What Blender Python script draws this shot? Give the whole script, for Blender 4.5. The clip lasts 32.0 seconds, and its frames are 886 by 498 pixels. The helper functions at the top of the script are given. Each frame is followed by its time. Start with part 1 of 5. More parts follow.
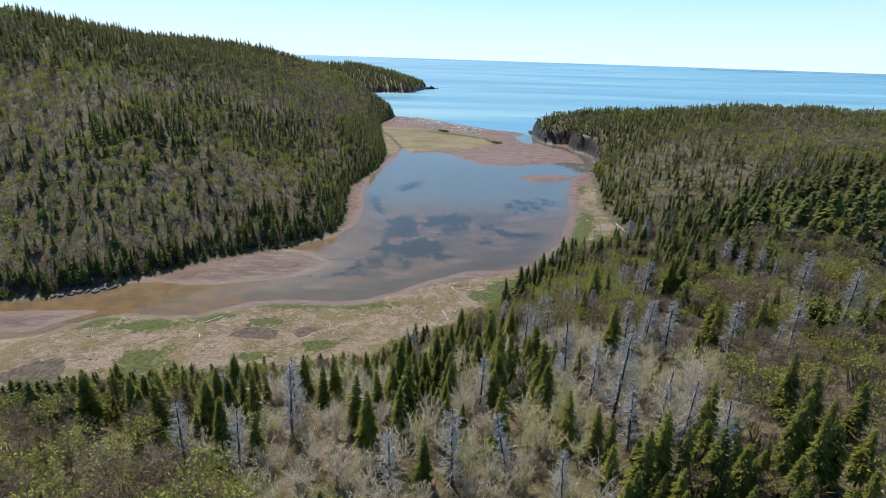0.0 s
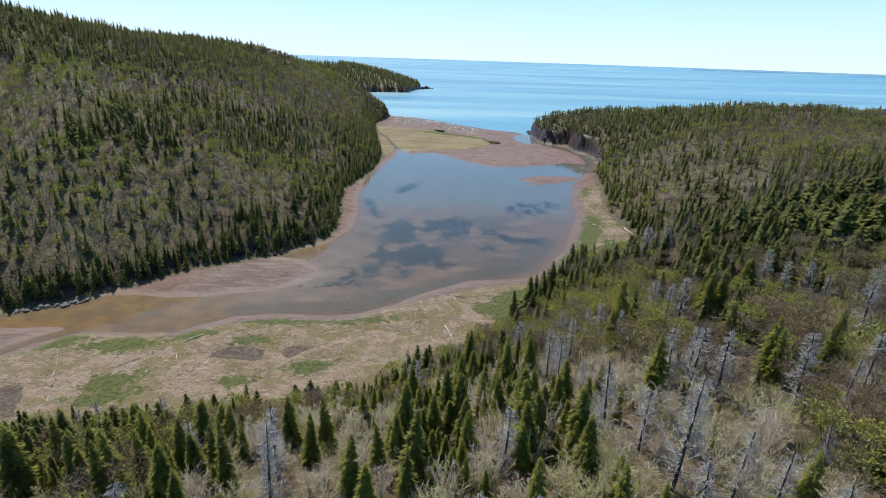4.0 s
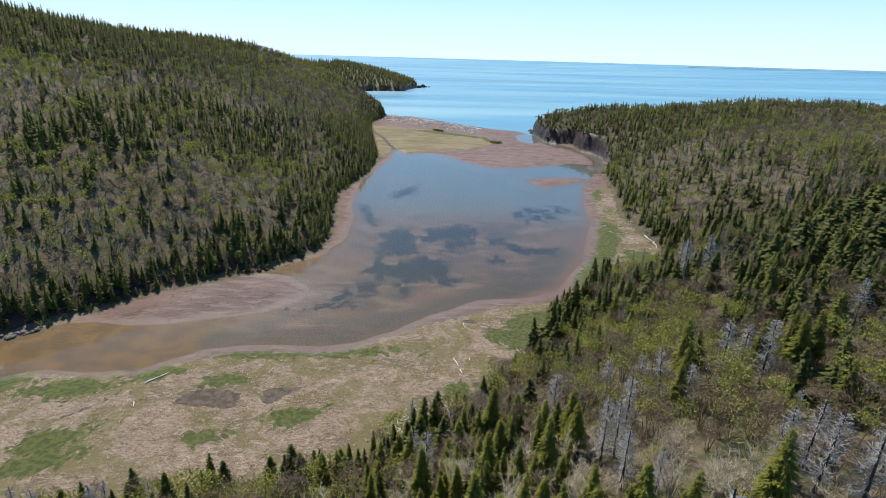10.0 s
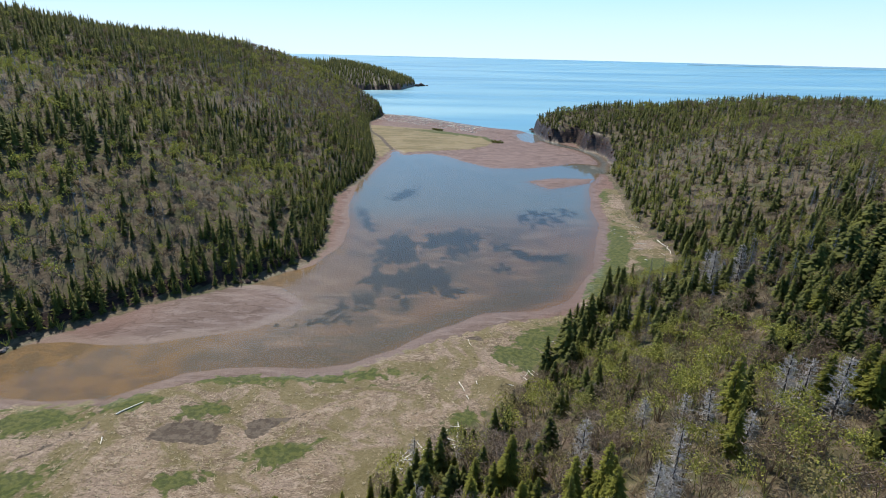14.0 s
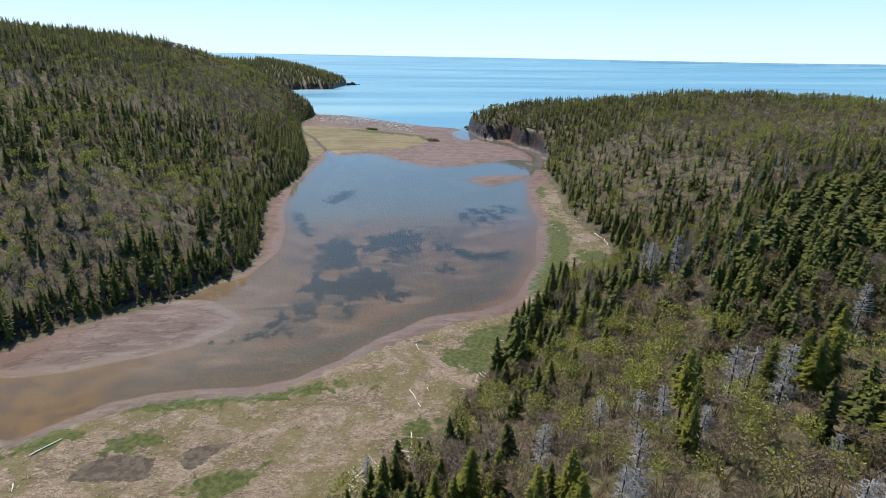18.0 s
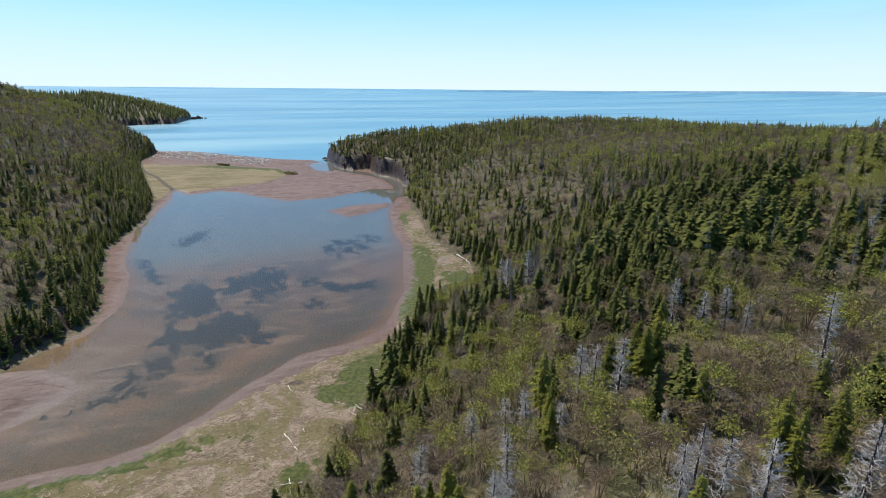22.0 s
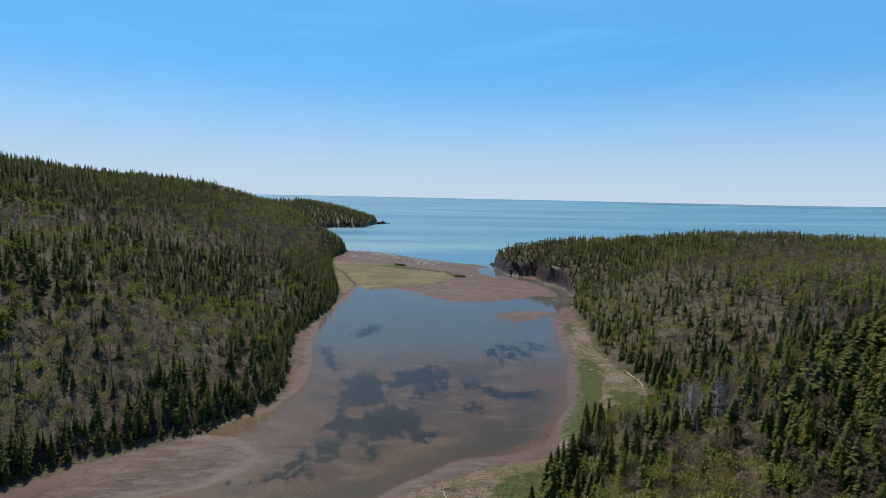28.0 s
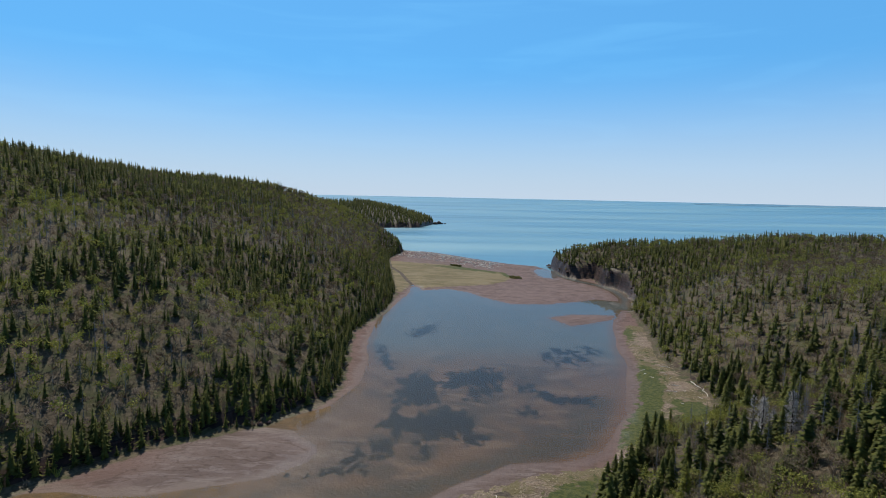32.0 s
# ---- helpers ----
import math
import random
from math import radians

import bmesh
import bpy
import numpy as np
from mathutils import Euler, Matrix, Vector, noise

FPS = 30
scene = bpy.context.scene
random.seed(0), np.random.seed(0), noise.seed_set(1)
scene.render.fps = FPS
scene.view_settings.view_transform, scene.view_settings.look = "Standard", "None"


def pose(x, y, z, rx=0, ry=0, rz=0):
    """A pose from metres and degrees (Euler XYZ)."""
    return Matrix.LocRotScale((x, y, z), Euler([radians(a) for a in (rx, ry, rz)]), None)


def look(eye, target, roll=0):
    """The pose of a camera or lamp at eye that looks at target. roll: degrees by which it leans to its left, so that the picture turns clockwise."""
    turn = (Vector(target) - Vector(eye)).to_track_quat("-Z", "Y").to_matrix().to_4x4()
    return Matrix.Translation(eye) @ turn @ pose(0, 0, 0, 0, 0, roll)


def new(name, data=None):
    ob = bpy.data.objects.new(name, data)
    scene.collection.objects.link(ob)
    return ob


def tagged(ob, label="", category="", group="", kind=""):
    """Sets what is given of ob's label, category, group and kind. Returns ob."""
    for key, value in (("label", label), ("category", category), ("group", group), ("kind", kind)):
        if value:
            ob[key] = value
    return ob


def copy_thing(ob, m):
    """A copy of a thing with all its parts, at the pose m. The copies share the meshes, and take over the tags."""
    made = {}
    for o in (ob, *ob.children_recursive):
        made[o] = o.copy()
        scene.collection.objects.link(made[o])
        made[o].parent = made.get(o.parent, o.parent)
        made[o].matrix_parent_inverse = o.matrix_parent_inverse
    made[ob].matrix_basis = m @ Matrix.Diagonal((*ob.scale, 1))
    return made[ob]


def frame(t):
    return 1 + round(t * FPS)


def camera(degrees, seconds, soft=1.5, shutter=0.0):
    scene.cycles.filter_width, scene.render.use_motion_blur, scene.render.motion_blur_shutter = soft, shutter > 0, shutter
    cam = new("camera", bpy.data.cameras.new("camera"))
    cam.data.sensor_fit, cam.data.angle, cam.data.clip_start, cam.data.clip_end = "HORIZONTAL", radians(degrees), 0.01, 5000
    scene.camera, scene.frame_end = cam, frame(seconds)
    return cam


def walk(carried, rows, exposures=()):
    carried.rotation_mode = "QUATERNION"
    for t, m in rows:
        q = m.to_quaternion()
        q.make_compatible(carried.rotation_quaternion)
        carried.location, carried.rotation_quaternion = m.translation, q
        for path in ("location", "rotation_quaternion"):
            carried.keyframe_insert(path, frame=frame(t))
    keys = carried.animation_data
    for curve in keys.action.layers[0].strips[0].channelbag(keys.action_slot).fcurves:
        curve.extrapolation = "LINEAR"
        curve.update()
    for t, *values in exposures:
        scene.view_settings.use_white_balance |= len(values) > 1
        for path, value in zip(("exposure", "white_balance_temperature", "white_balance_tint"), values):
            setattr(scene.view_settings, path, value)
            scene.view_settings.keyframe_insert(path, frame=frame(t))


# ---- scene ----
cam = camera(79.61, 32.0, soft=0.7)
# seconds, eye x y z, heading, pitch, lean to the right
PATH = [
    (0.0, 0.01, -0.05, 80.00, -0.00, -19.91, -1.83),
    (0.5, -0.30, 1.70, 79.65, -0.10, -19.89, -1.90),
    (1.0, -0.61, 3.49, 79.30, -0.17, -19.87, -1.93),
    (1.5, -0.92, 5.31, 78.95, -0.25, -19.86, -1.93),
    (2.0, -1.24, 7.15, 78.62, -0.31, -19.87, -1.90),
    (2.5, -1.54, 9.01, 78.30, -0.38, -19.85, -1.86),
    (3.0, -1.85, 10.88, 78.02, -0.43, -19.86, -1.82),
    (3.5, -2.15, 12.75, 77.76, -0.53, -19.84, -1.83),
    (5.5, -3.29, 20.18, 76.72, -0.77, -19.87, -1.92),
    (6.0, -3.52, 22.06, 76.43, -0.77, -19.87, -1.83),
    (6.5, -3.71, 23.98, 76.16, -0.84, -19.87, -1.80),
    (7.0, -3.87, 25.94, 75.93, -0.87, -19.87, -1.77),
    (7.5, -4.01, 27.91, 75.72, -0.88, -19.87, -1.75),
    (8.0, -4.15, 29.92, 75.52, -0.90, -19.89, -1.73),
    (8.5, -4.34, 31.97, 75.30, -0.87, -19.90, -1.69),
    (9.0, -4.57, 34.08, 75.07, -0.87, -19.90, -1.66),
    (9.5, -4.85, 36.20, 74.84, -0.92, -19.92, -1.62),
    (10.0, -5.10, 38.26, 74.62, -0.98, -19.92, -1.58),
    (10.5, -5.28, 40.20, 74.41, -1.00, -19.96, -1.54),
    (11.0, -5.37, 42.00, 74.21, -0.98, -19.98, -1.47),
    (11.5, -5.41, 43.68, 74.01, -0.94, -20.01, -1.40),
    (12.0, -5.48, 45.28, 73.80, -0.92, -20.03, -1.33),
    (12.5, -5.60, 46.84, 73.61, -0.94, -20.04, -1.31),
    (13.0, -5.79, 48.37, 73.45, -1.05, -20.01, -1.33),
    (13.5, -5.99, 49.87, 73.35, -1.07, -20.03, -1.32),
    (14.0, -6.15, 51.30, 73.30, -1.13, -20.03, -1.34),
    (14.5, -6.27, 52.42, 73.29, -1.00, -20.06, -1.22),
    (16.5, -7.03, 55.12, 73.32, -4.81, -20.12, -1.23),
    (17.0, -7.14, 55.34, 73.28, -5.76, -20.10, -1.18),
    (17.5, -7.13, 55.21, 73.23, -6.79, -20.10, -1.12),
    (18.0, -7.05, 54.95, 73.19, -8.07, -20.07, -1.06),
    (18.5, -6.93, 54.64, 73.17, -9.65, -20.05, -0.99),
    (19.0, -6.79, 54.31, 73.18, -11.46, -20.50, -0.89),
    (19.5, -6.64, 53.99, 73.26, -13.39, -21.72, -0.84),
    (20.0, -6.52, 53.69, 73.38, -14.76, -21.76, -0.79),
    (20.5, -6.42, 53.41, 73.56, -15.54, -21.79, -0.75),
    (21.0, -6.35, 53.16, 73.77, -16.67, -21.69, -0.73),
    (21.5, -6.32, 52.94, 74.01, -19.27, -19.58, -0.64),
    (22.0, -6.30, 52.73, 74.25, -22.73, -16.91, -0.53),
    (22.5, -6.30, 52.50, 74.46, -26.56, -14.07, -0.49),
    (23.0, -6.32, 52.24, 74.63, -30.09, -11.48, -0.42),
    (23.5, -6.38, 51.97, 74.75, -32.36, -9.20, -0.51),
    (24.0, -6.49, 51.75, 74.85, -33.86, -7.62, -0.58),
    (24.5, -6.78, 51.71, 74.82, -35.34, -6.23, -0.56),
    (26.5, -8.85, 52.69, 73.92, -22.22, -5.34, -1.19),
    (27.0, -8.97, 53.24, 73.78, -16.20, -5.42, -1.22),
    (27.5, -8.85, 53.70, 73.73, -10.24, -5.55, -1.23),
    (28.0, -8.73, 53.87, 73.68, -5.10, -5.67, -1.20),
    (28.5, -8.65, 53.76, 73.63, -2.49, -5.65, -1.25),
    (29.0, -8.61, 53.50, 73.61, -1.29, -5.65, -1.31),
    (29.5, -8.61, 53.24, 73.64, -0.58, -5.66, -1.27),
    (30.0, -8.62, 53.09, 73.68, -0.09, -5.67, -1.23),
    (30.5, -8.64, 53.12, 73.73, 0.28, -5.66, -1.25),
    (31.0, -8.62, 53.37, 73.77, 0.56, -5.67, -1.24),
    (31.5, -8.55, 53.83, 73.81, 0.76, -5.69, -1.20),
    (32.0, -8.42, 54.52, 73.88, 0.95, -5.75, -1.17),
]
EXPOSURE = [(0.0, 0.45), (21.0, 0.45), (24.0, 0.0), (27.0, -0.19), (32.0, -0.19)]
walk(cam, [(t, pose(x, y, z, 90 + p, 0, h) @ pose(0, 0, 0, 0, 0, -r)) for t, x, y, z, h, p, r in PATH], EXPOSURE)

# ---- sky and sun ----
SUN_AZ, SUN_EL = -28.0, 57.0      # degrees from straight ahead (minus: to the left), degrees up
world = bpy.data.worlds.new("sky")
scene.world = world
world.use_nodes = True
wt = world.node_tree
wt.nodes.clear()
w_out, w_bg = wt.nodes.new("ShaderNodeOutputWorld"), wt.nodes.new("ShaderNodeBackground")
w_sky = wt.nodes.new("ShaderNodeTexSky")
w_sky.sky_type, w_sky.sun_disc = "NISHITA", False
w_sky.sun_elevation, w_sky.sun_rotation = radians(SUN_EL), radians(SUN_AZ)
w_sky.air_density, w_sky.dust_density, w_sky.ozone_density = 1.0, 0.6, 2.0
w_co = wt.nodes.new("ShaderNodeTexCoord")
w_map = wt.nodes.new("ShaderNodeMapping")
w_map.inputs["Scale"].default_value = (2.0, 2.0, 16.0)
w_map.inputs["Rotation"].default_value = (0.05, -0.06, 0.4)
w_noise = wt.nodes.new("ShaderNodeTexNoise")
w_noise.inputs["Scale"].default_value, w_noise.inputs["Detail"].default_value = 1.6, 6.0
w_noise.inputs["Distortion"].default_value = 0.6
w_ramp = wt.nodes.new("ShaderNodeMapRange")
w_ramp.inputs["From Min"].default_value, w_ramp.inputs["From Max"].default_value = 0.50, 0.80
w_ramp.inputs["To Max"].default_value = 0.36
w_mix = wt.nodes.new("ShaderNodeMix")
w_mix.data_type = "RGBA"
w_mix.inputs["B"].default_value = (9.0, 9.6, 10.2, 1)
wt.links.new(w_co.outputs["Generated"], w_map.inputs["Vector"])
wt.links.new(w_map.outputs["Vector"], w_noise.inputs["Vector"])
wt.links.new(w_noise.outputs["Fac"], w_ramp.inputs["Value"])
wt.links.new(w_ramp.outputs["Result"], w_mix.inputs["Factor"])
wt.links.new(w_sky.outputs["Color"], w_mix.inputs["A"])
w_hue = wt.nodes.new("ShaderNodeMix")
w_hue.data_type, w_hue.blend_type = "RGBA", "MULTIPLY"
w_hue.inputs["B"].default_value = (0.55, 1.32, 1.82, 1)
w_sep, w_low = wt.nodes.new("ShaderNodeSeparateXYZ"), wt.nodes.new("ShaderNodeMapRange")
w_low.interpolation_type = "SMOOTHSTEP"
w_high, w_part = wt.nodes.new("ShaderNodeMapRange"), wt.nodes.new("ShaderNodeMath")
w_high.interpolation_type, w_part.operation = "SMOOTHSTEP", "MULTIPLY"
for w_key, w_val in (("From Min", 0.30), ("From Max", 0.65), ("To Min", 1.0), ("To Max", 0.12)):
    w_high.inputs[w_key].default_value = w_val
w_part.inputs[1].default_value = 0.7
for w_key, w_val in (("From Min", 0.24), ("From Max", -0.04), ("To Min", 0.0), ("To Max", 0.95)):
    w_low.inputs[w_key].default_value = w_val
w_even = wt.nodes.new("ShaderNodeMix")
w_even.data_type = "RGBA"
w_even.inputs["B"].default_value = (1.75, 5.9, 11.6, 1)
w_haze = wt.nodes.new("ShaderNodeMix")
w_haze.data_type = "RGBA"
w_haze.inputs["B"].default_value = (7.6, 8.9, 10.4, 1)
wt.links.new(w_mix.outputs["Result"], w_hue.inputs["A"])
wt.links.new(w_co.outputs["Generated"], w_sep.inputs[0])
wt.links.new(w_sep.outputs["Z"], w_low.inputs["Value"])
wt.links.new(w_sep.outputs["Z"], w_high.inputs["Value"])
wt.links.new(w_high.outputs["Result"], w_part.inputs[0])
wt.links.new(w_high.outputs["Result"], w_hue.inputs["Factor"])
wt.links.new(w_part.outputs[0], w_even.inputs["Factor"])
wt.links.new(w_low.outputs["Result"], w_haze.inputs["Factor"])
wt.links.new(w_hue.outputs["Result"], w_even.inputs["A"])
wt.links.new(w_even.outputs["Result"], w_haze.inputs["A"])
wt.links.new(w_haze.outputs["Result"], w_bg.inputs["Color"])
w_bg.inputs["Strength"].default_value = 0.088
wt.links.new(w_bg.outputs["Background"], w_out.inputs["Surface"])

sun_data = bpy.data.lights.new("sun", "SUN")
sun_data.energy, sun_data.angle, sun_data.color = 5.0, radians(0.53), (1.0, 0.925, 0.79)
sun = new("sun", sun_data)
s_az, s_el = radians(SUN_AZ), radians(SUN_EL)
to_sun = Vector((math.sin(s_az) * math.cos(s_el), math.cos(s_az) * math.cos(s_el), math.sin(s_el)))
sun.matrix_world = look(to_sun * 300, (0, 0, 0))

# ---- materials ----


class Nodes:
    """A small helper that lays out the nodes of one material."""

    def __init__(self, name):
        self.mat = bpy.data.materials.new(name)
        self.mat.use_nodes = True
        self.tree = self.mat.node_tree
        self.tree.nodes.clear()
        self.out = self.tree.nodes.new("ShaderNodeOutputMaterial")
        self.where = self.tree.nodes.new("ShaderNodeTexCoord").outputs["Object"]

    def put(self, socket, value):
        if isinstance(value, bpy.types.NodeSocket):
            self.tree.links.new(value, socket)
        elif isinstance(value, (tuple, list)) and len(value) == 3 and socket.type == "RGBA":
            socket.default_value = (*value, 1)
        else:
            socket.default_value = value

    def noise(self, scale, detail=3.0, stretch=None, distort=0.0, rough=0.55):
        n = self.tree.nodes.new("ShaderNodeTexNoise")
        n.inputs["Scale"].default_value, n.inputs["Detail"].default_value = scale, detail
        n.inputs["Distortion"].default_value, n.inputs["Roughness"].default_value = distort, rough
        if stretch:
            m = self.tree.nodes.new("ShaderNodeMapping")
            m.inputs["Scale"].default_value = stretch[:3]
            if len(stretch) > 3:
                m.inputs["Rotation"].default_value = (0, 0, stretch[3])
            self.put(m.inputs["Vector"], self.where)
            self.put(n.inputs["Vector"], m.outputs["Vector"])
        else:
            self.put(n.inputs["Vector"], self.where)
        return n.outputs["Fac"]

    def attr(self, name):
        n = self.tree.nodes.new("ShaderNodeAttribute")
        n.attribute_name = name
        return n.outputs["Fac"]

    def math(self, op, a, b=0.0, c=None):
        n = self.tree.nodes.new("ShaderNodeMath")
        n.operation = op
        self.put(n.inputs[0], a), self.put(n.inputs[1], b)
        if c is not None:
            self.put(n.inputs[2], c)
        return n.outputs[0]

    def ramp(self, value, low, high, a=0.0, b=1.0):
        n = self.tree.nodes.new("ShaderNodeMapRange")
        n.interpolation_type = "SMOOTHSTEP"
        for key, v in (("Value", value), ("From Min", low), ("From Max", high), ("To Min", a), ("To Max", b)):
            self.put(n.inputs[key], v)
        return n.outputs["Result"]

    def mix(self, fac, a, b, blend="MIX"):
        n = self.tree.nodes.new("ShaderNodeMix")
        n.data_type, n.blend_type = "RGBA", blend
        self.put(n.inputs["Factor"], fac), self.put(n.inputs["A"], a), self.put(n.inputs["B"], b)
        return n.outputs["Result"]

    def random(self):
        return self.tree.nodes.new("ShaderNodeObjectInfo").outputs["Random"]

    def island(self):
        return self.tree.nodes.new("ShaderNodeNewGeometry").outputs["Random Per Island"]

    def slope(self):
        g = self.tree.nodes.new("ShaderNodeNewGeometry").outputs["True Normal"]
        s = self.tree.nodes.new("ShaderNodeSeparateXYZ")
        self.put(s.inputs[0], g)
        return s.outputs["Z"]

    def bump(self, height, strength=0.5, distance=0.1):
        n = self.tree.nodes.new("ShaderNodeBump")
        n.inputs["Strength"].default_value, n.inputs["Distance"].default_value = strength, distance
        self.put(n.inputs["Height"], height)
        return n.outputs["Normal"]

    def finish(self, colour, rough=0.8, normal=None, spec=0.3, metal=0.0, thin=0.0):
        p = self.tree.nodes.new("ShaderNodeBsdfPrincipled")
        self.put(p.inputs["Base Color"], colour), self.put(p.inputs["Roughness"], rough)
        self.put(p.inputs["Specular IOR Level"], spec), self.put(p.inputs["Metallic"], metal)
        if normal is not None:
            self.put(p.inputs["Normal"], normal)
        shader = p.outputs["BSDF"]
        if thin:
            t = self.tree.nodes.new("ShaderNodeBsdfTranslucent")
            self.put(t.inputs["Color"], colour)
            m = self.tree.nodes.new("ShaderNodeMixShader")
            m.inputs[0].default_value = thin
            self.put(m.inputs[1], shader), self.put(m.inputs[2], t.outputs["BSDF"])
            shader = m.outputs["Shader"]
        self.put(self.out.inputs["Surface"], shader)
        return self.mat


def ground_material():
    n = Nodes("ground")
    shore, marsh, wood = n.attr("shore"), n.attr("marsh"), n.attr("wood")
    green, weed, mud = n.attr("green"), n.attr("weed"), n.attr("mud")
    broad, mid, fine, tiny = n.noise(0.035, 4), n.noise(0.16, 5, distort=0.5), n.noise(0.9, 5), n.noise(5.0, 3)
    streak = n.noise(0.5, 4, (0.25, 1.0, 1.0, -0.5), 0.4)
    # bare tidal sand, damp and redder by the water, with flow marks
    sand = n.mix(n.ramp(broad, 0.40, 0.60), (0.178, 0.132, 0.110), (0.136, 0.098, 0.080))
    sand = n.mix(n.ramp(streak, 0.48, 0.62, 0, 0.7), sand, (0.215, 0.170, 0.146))
    sand = n.mix(n.ramp(n.noise(1.3, 6, (0.5, 1.0, 1.0, -0.5), 0.6, 0.7), 0.52, 0.62, 0, 0.55), sand, (0.070, 0.049, 0.040))
    damp = n.ramp(n.math("ADD", shore, n.ramp(mid, 0.3, 0.7, -2.0, 2.0)), 0.5, 7.0, 1.0, 0.0)
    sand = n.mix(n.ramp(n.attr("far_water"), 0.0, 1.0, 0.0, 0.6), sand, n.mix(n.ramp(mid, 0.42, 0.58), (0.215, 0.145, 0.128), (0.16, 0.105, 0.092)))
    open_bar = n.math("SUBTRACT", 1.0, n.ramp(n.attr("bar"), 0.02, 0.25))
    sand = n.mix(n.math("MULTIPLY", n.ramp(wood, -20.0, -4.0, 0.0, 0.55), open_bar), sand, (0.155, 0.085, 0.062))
    rill = n.math("ABSOLUTE", n.math("SUBTRACT", n.noise(0.05, 5, (0.55, 1.5, 1.0, -0.35), 1.2, 0.5), 0.5))
    sand = n.mix(n.ramp(rill, 0.022, 0.006, 0, 0.6), sand, (0.085, 0.056, 0.042))
    sand = n.mix(n.math("MULTIPLY", n.math("MULTIPLY", damp, 0.6), n.math("ADD", 0.3, n.math("MULTIPLY", open_bar, 0.7))), sand, (0.123, 0.072, 0.051))
    # drowned bed: rosy and ochre silt, tea-brown up the channel, with ragged eelgrass
    bed = n.mix(n.ramp(n.noise(0.03, 5, distort=1.5), 0.42, 0.6), (0.140, 0.088, 0.060), (0.080, 0.062, 0.054))
    bed = n.mix(n.ramp(n.noise(0.09, 6, (0.45, 1.0, 1.0, 0.6), 1.4, 0.6), 0.50, 0.60, 0, 0.85), bed, (0.190, 0.132, 0.102))
    # far end: the sky's reflection is painted into the bed as blue-grey
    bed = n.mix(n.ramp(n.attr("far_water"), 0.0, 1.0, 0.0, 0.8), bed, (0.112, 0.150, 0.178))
    bed = n.mix(n.ramp(shore, -1.0, -5.0, 0.6, 0.0), bed, (0.17, 0.085, 0.036))
    rust = n.math("ADD", n.attr("ochre"), n.ramp(n.noise(0.15, 5), 0.3, 0.7, -0.25, 0.25))
    bed = n.mix(n.ramp(rust, 0.2, 0.6, 0, 0.95), bed, n.mix(n.ramp(mid, 0.42, 0.6), (0.165, 0.088, 0.020), (0.095, 0.050, 0.012)))
    deep = n.math("ADD", n.attr("deep"), n.ramp(n.noise(0.13, 7, distort=1.5), 0.3, 0.7, -0.5, 0.5))
    bed = n.mix(n.ramp(n.attr("deep"), 0.15, 0.7, 0, 0.6), bed, (0.064, 0.052, 0.040))
    bed = n.mix(n.ramp(deep, 0.8, 1.3, 0, 0.4), bed, (0.038, 0.042, 0.030))
    bed = n.mix(n.ramp(n.noise(1.1, 6, rough=0.7), 0.52, 0.62, 0, 0.4), bed, (0.07, 0.05, 0.042))
    # gravel under the near shore; pale specks painted for water sparkle among dark stones
    gravel = n.ramp(n.math("ADD", n.attr("stony"), n.ramp(mid, 0.3, 0.7, -2.5, 2.5)), -2.0, 2.0)
    bed = n.mix(n.math("MULTIPLY", gravel, 0.55), bed, (0.050, 0.052, 0.048))
    bed = n.mix(n.math("MULTIPLY", gravel, n.ramp(n.noise(1.6, 3, (0.6, 1.3, 1.0, 0.5), 0.5, 0.7), 0.60, 0.66, 0, 0.75)), bed, (0.26, 0.24, 0.215))
    # the bar's drowned tip, shelving away under a film of water
    shelf = n.math("MULTIPLY", n.attr("bar"), n.ramp(n.math("ADD", shore, n.ramp(n.noise(0.11, 6, (0.5, 1.2, 1.0, -0.4), 1.2, 0.6), 0.3, 0.7, -9.0, 9.0)), -16.0, 0.0))
    bed = n.mix(n.math("MULTIPLY", shelf, 0.95), bed, n.mix(n.ramp(streak, 0.42, 0.6), (0.150, 0.110, 0.096), (0.205, 0.160, 0.142)))
    torn = n.ramp(n.noise(0.24, 6, (1.0, 0.6, 1.0, 0.5), 1.0, 0.6), 0.30, 0.70, -4.8, 4.4)
    strand = n.ramp(n.noise(0.55, 6, (0.35, 1.2, 1.0, 0.7), 1.0, 0.6), 0.35, 0.65, -0.9, 0.9)
    ragged = n.math("ADD", n.math("ADD", weed, torn), strand)
    bed = n.mix(n.ramp(n.math("ADD", weed, torn), -3.5, 0.5, 0, 0.15), bed, (0.056, 0.050, 0.052))
    bed = n.mix(n.ramp(ragged, -0.05, 0.15), bed, n.mix(n.ramp(fine, 0.4, 0.6), (0.007, 0.009, 0.015), (0.020, 0.022, 0.029)))
    sand = n.mix(n.math("MULTIPLY", n.attr("bar"), n.ramp(n.math("ADD", shore, n.ramp(mid, 0.3, 0.7, -4.0, 4.0)), 9.0, 0.0, 0, 0.7)), sand, (0.138, 0.104, 0.094))
    bed, sand = n.mix(1.0, bed, (0.84, 0.80, 0.80), "MULTIPLY"), n.mix(1.0, sand, (0.86, 0.86, 0.93), "MULTIPLY")
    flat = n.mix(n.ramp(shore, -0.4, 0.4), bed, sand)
    # salt marsh: bleached flattened grass, trampled tan patches, new green
    straw = n.mix(n.ramp(mid, 0.42, 0.58), (0.226, 0.170, 0.126), (0.140, 0.104, 0.072))
    straw = n.mix(n.ramp(n.noise(0.07, 4, distort=0.6), 0.45, 0.58, 0, 0.6), straw, (0.262, 0.200, 0.168))
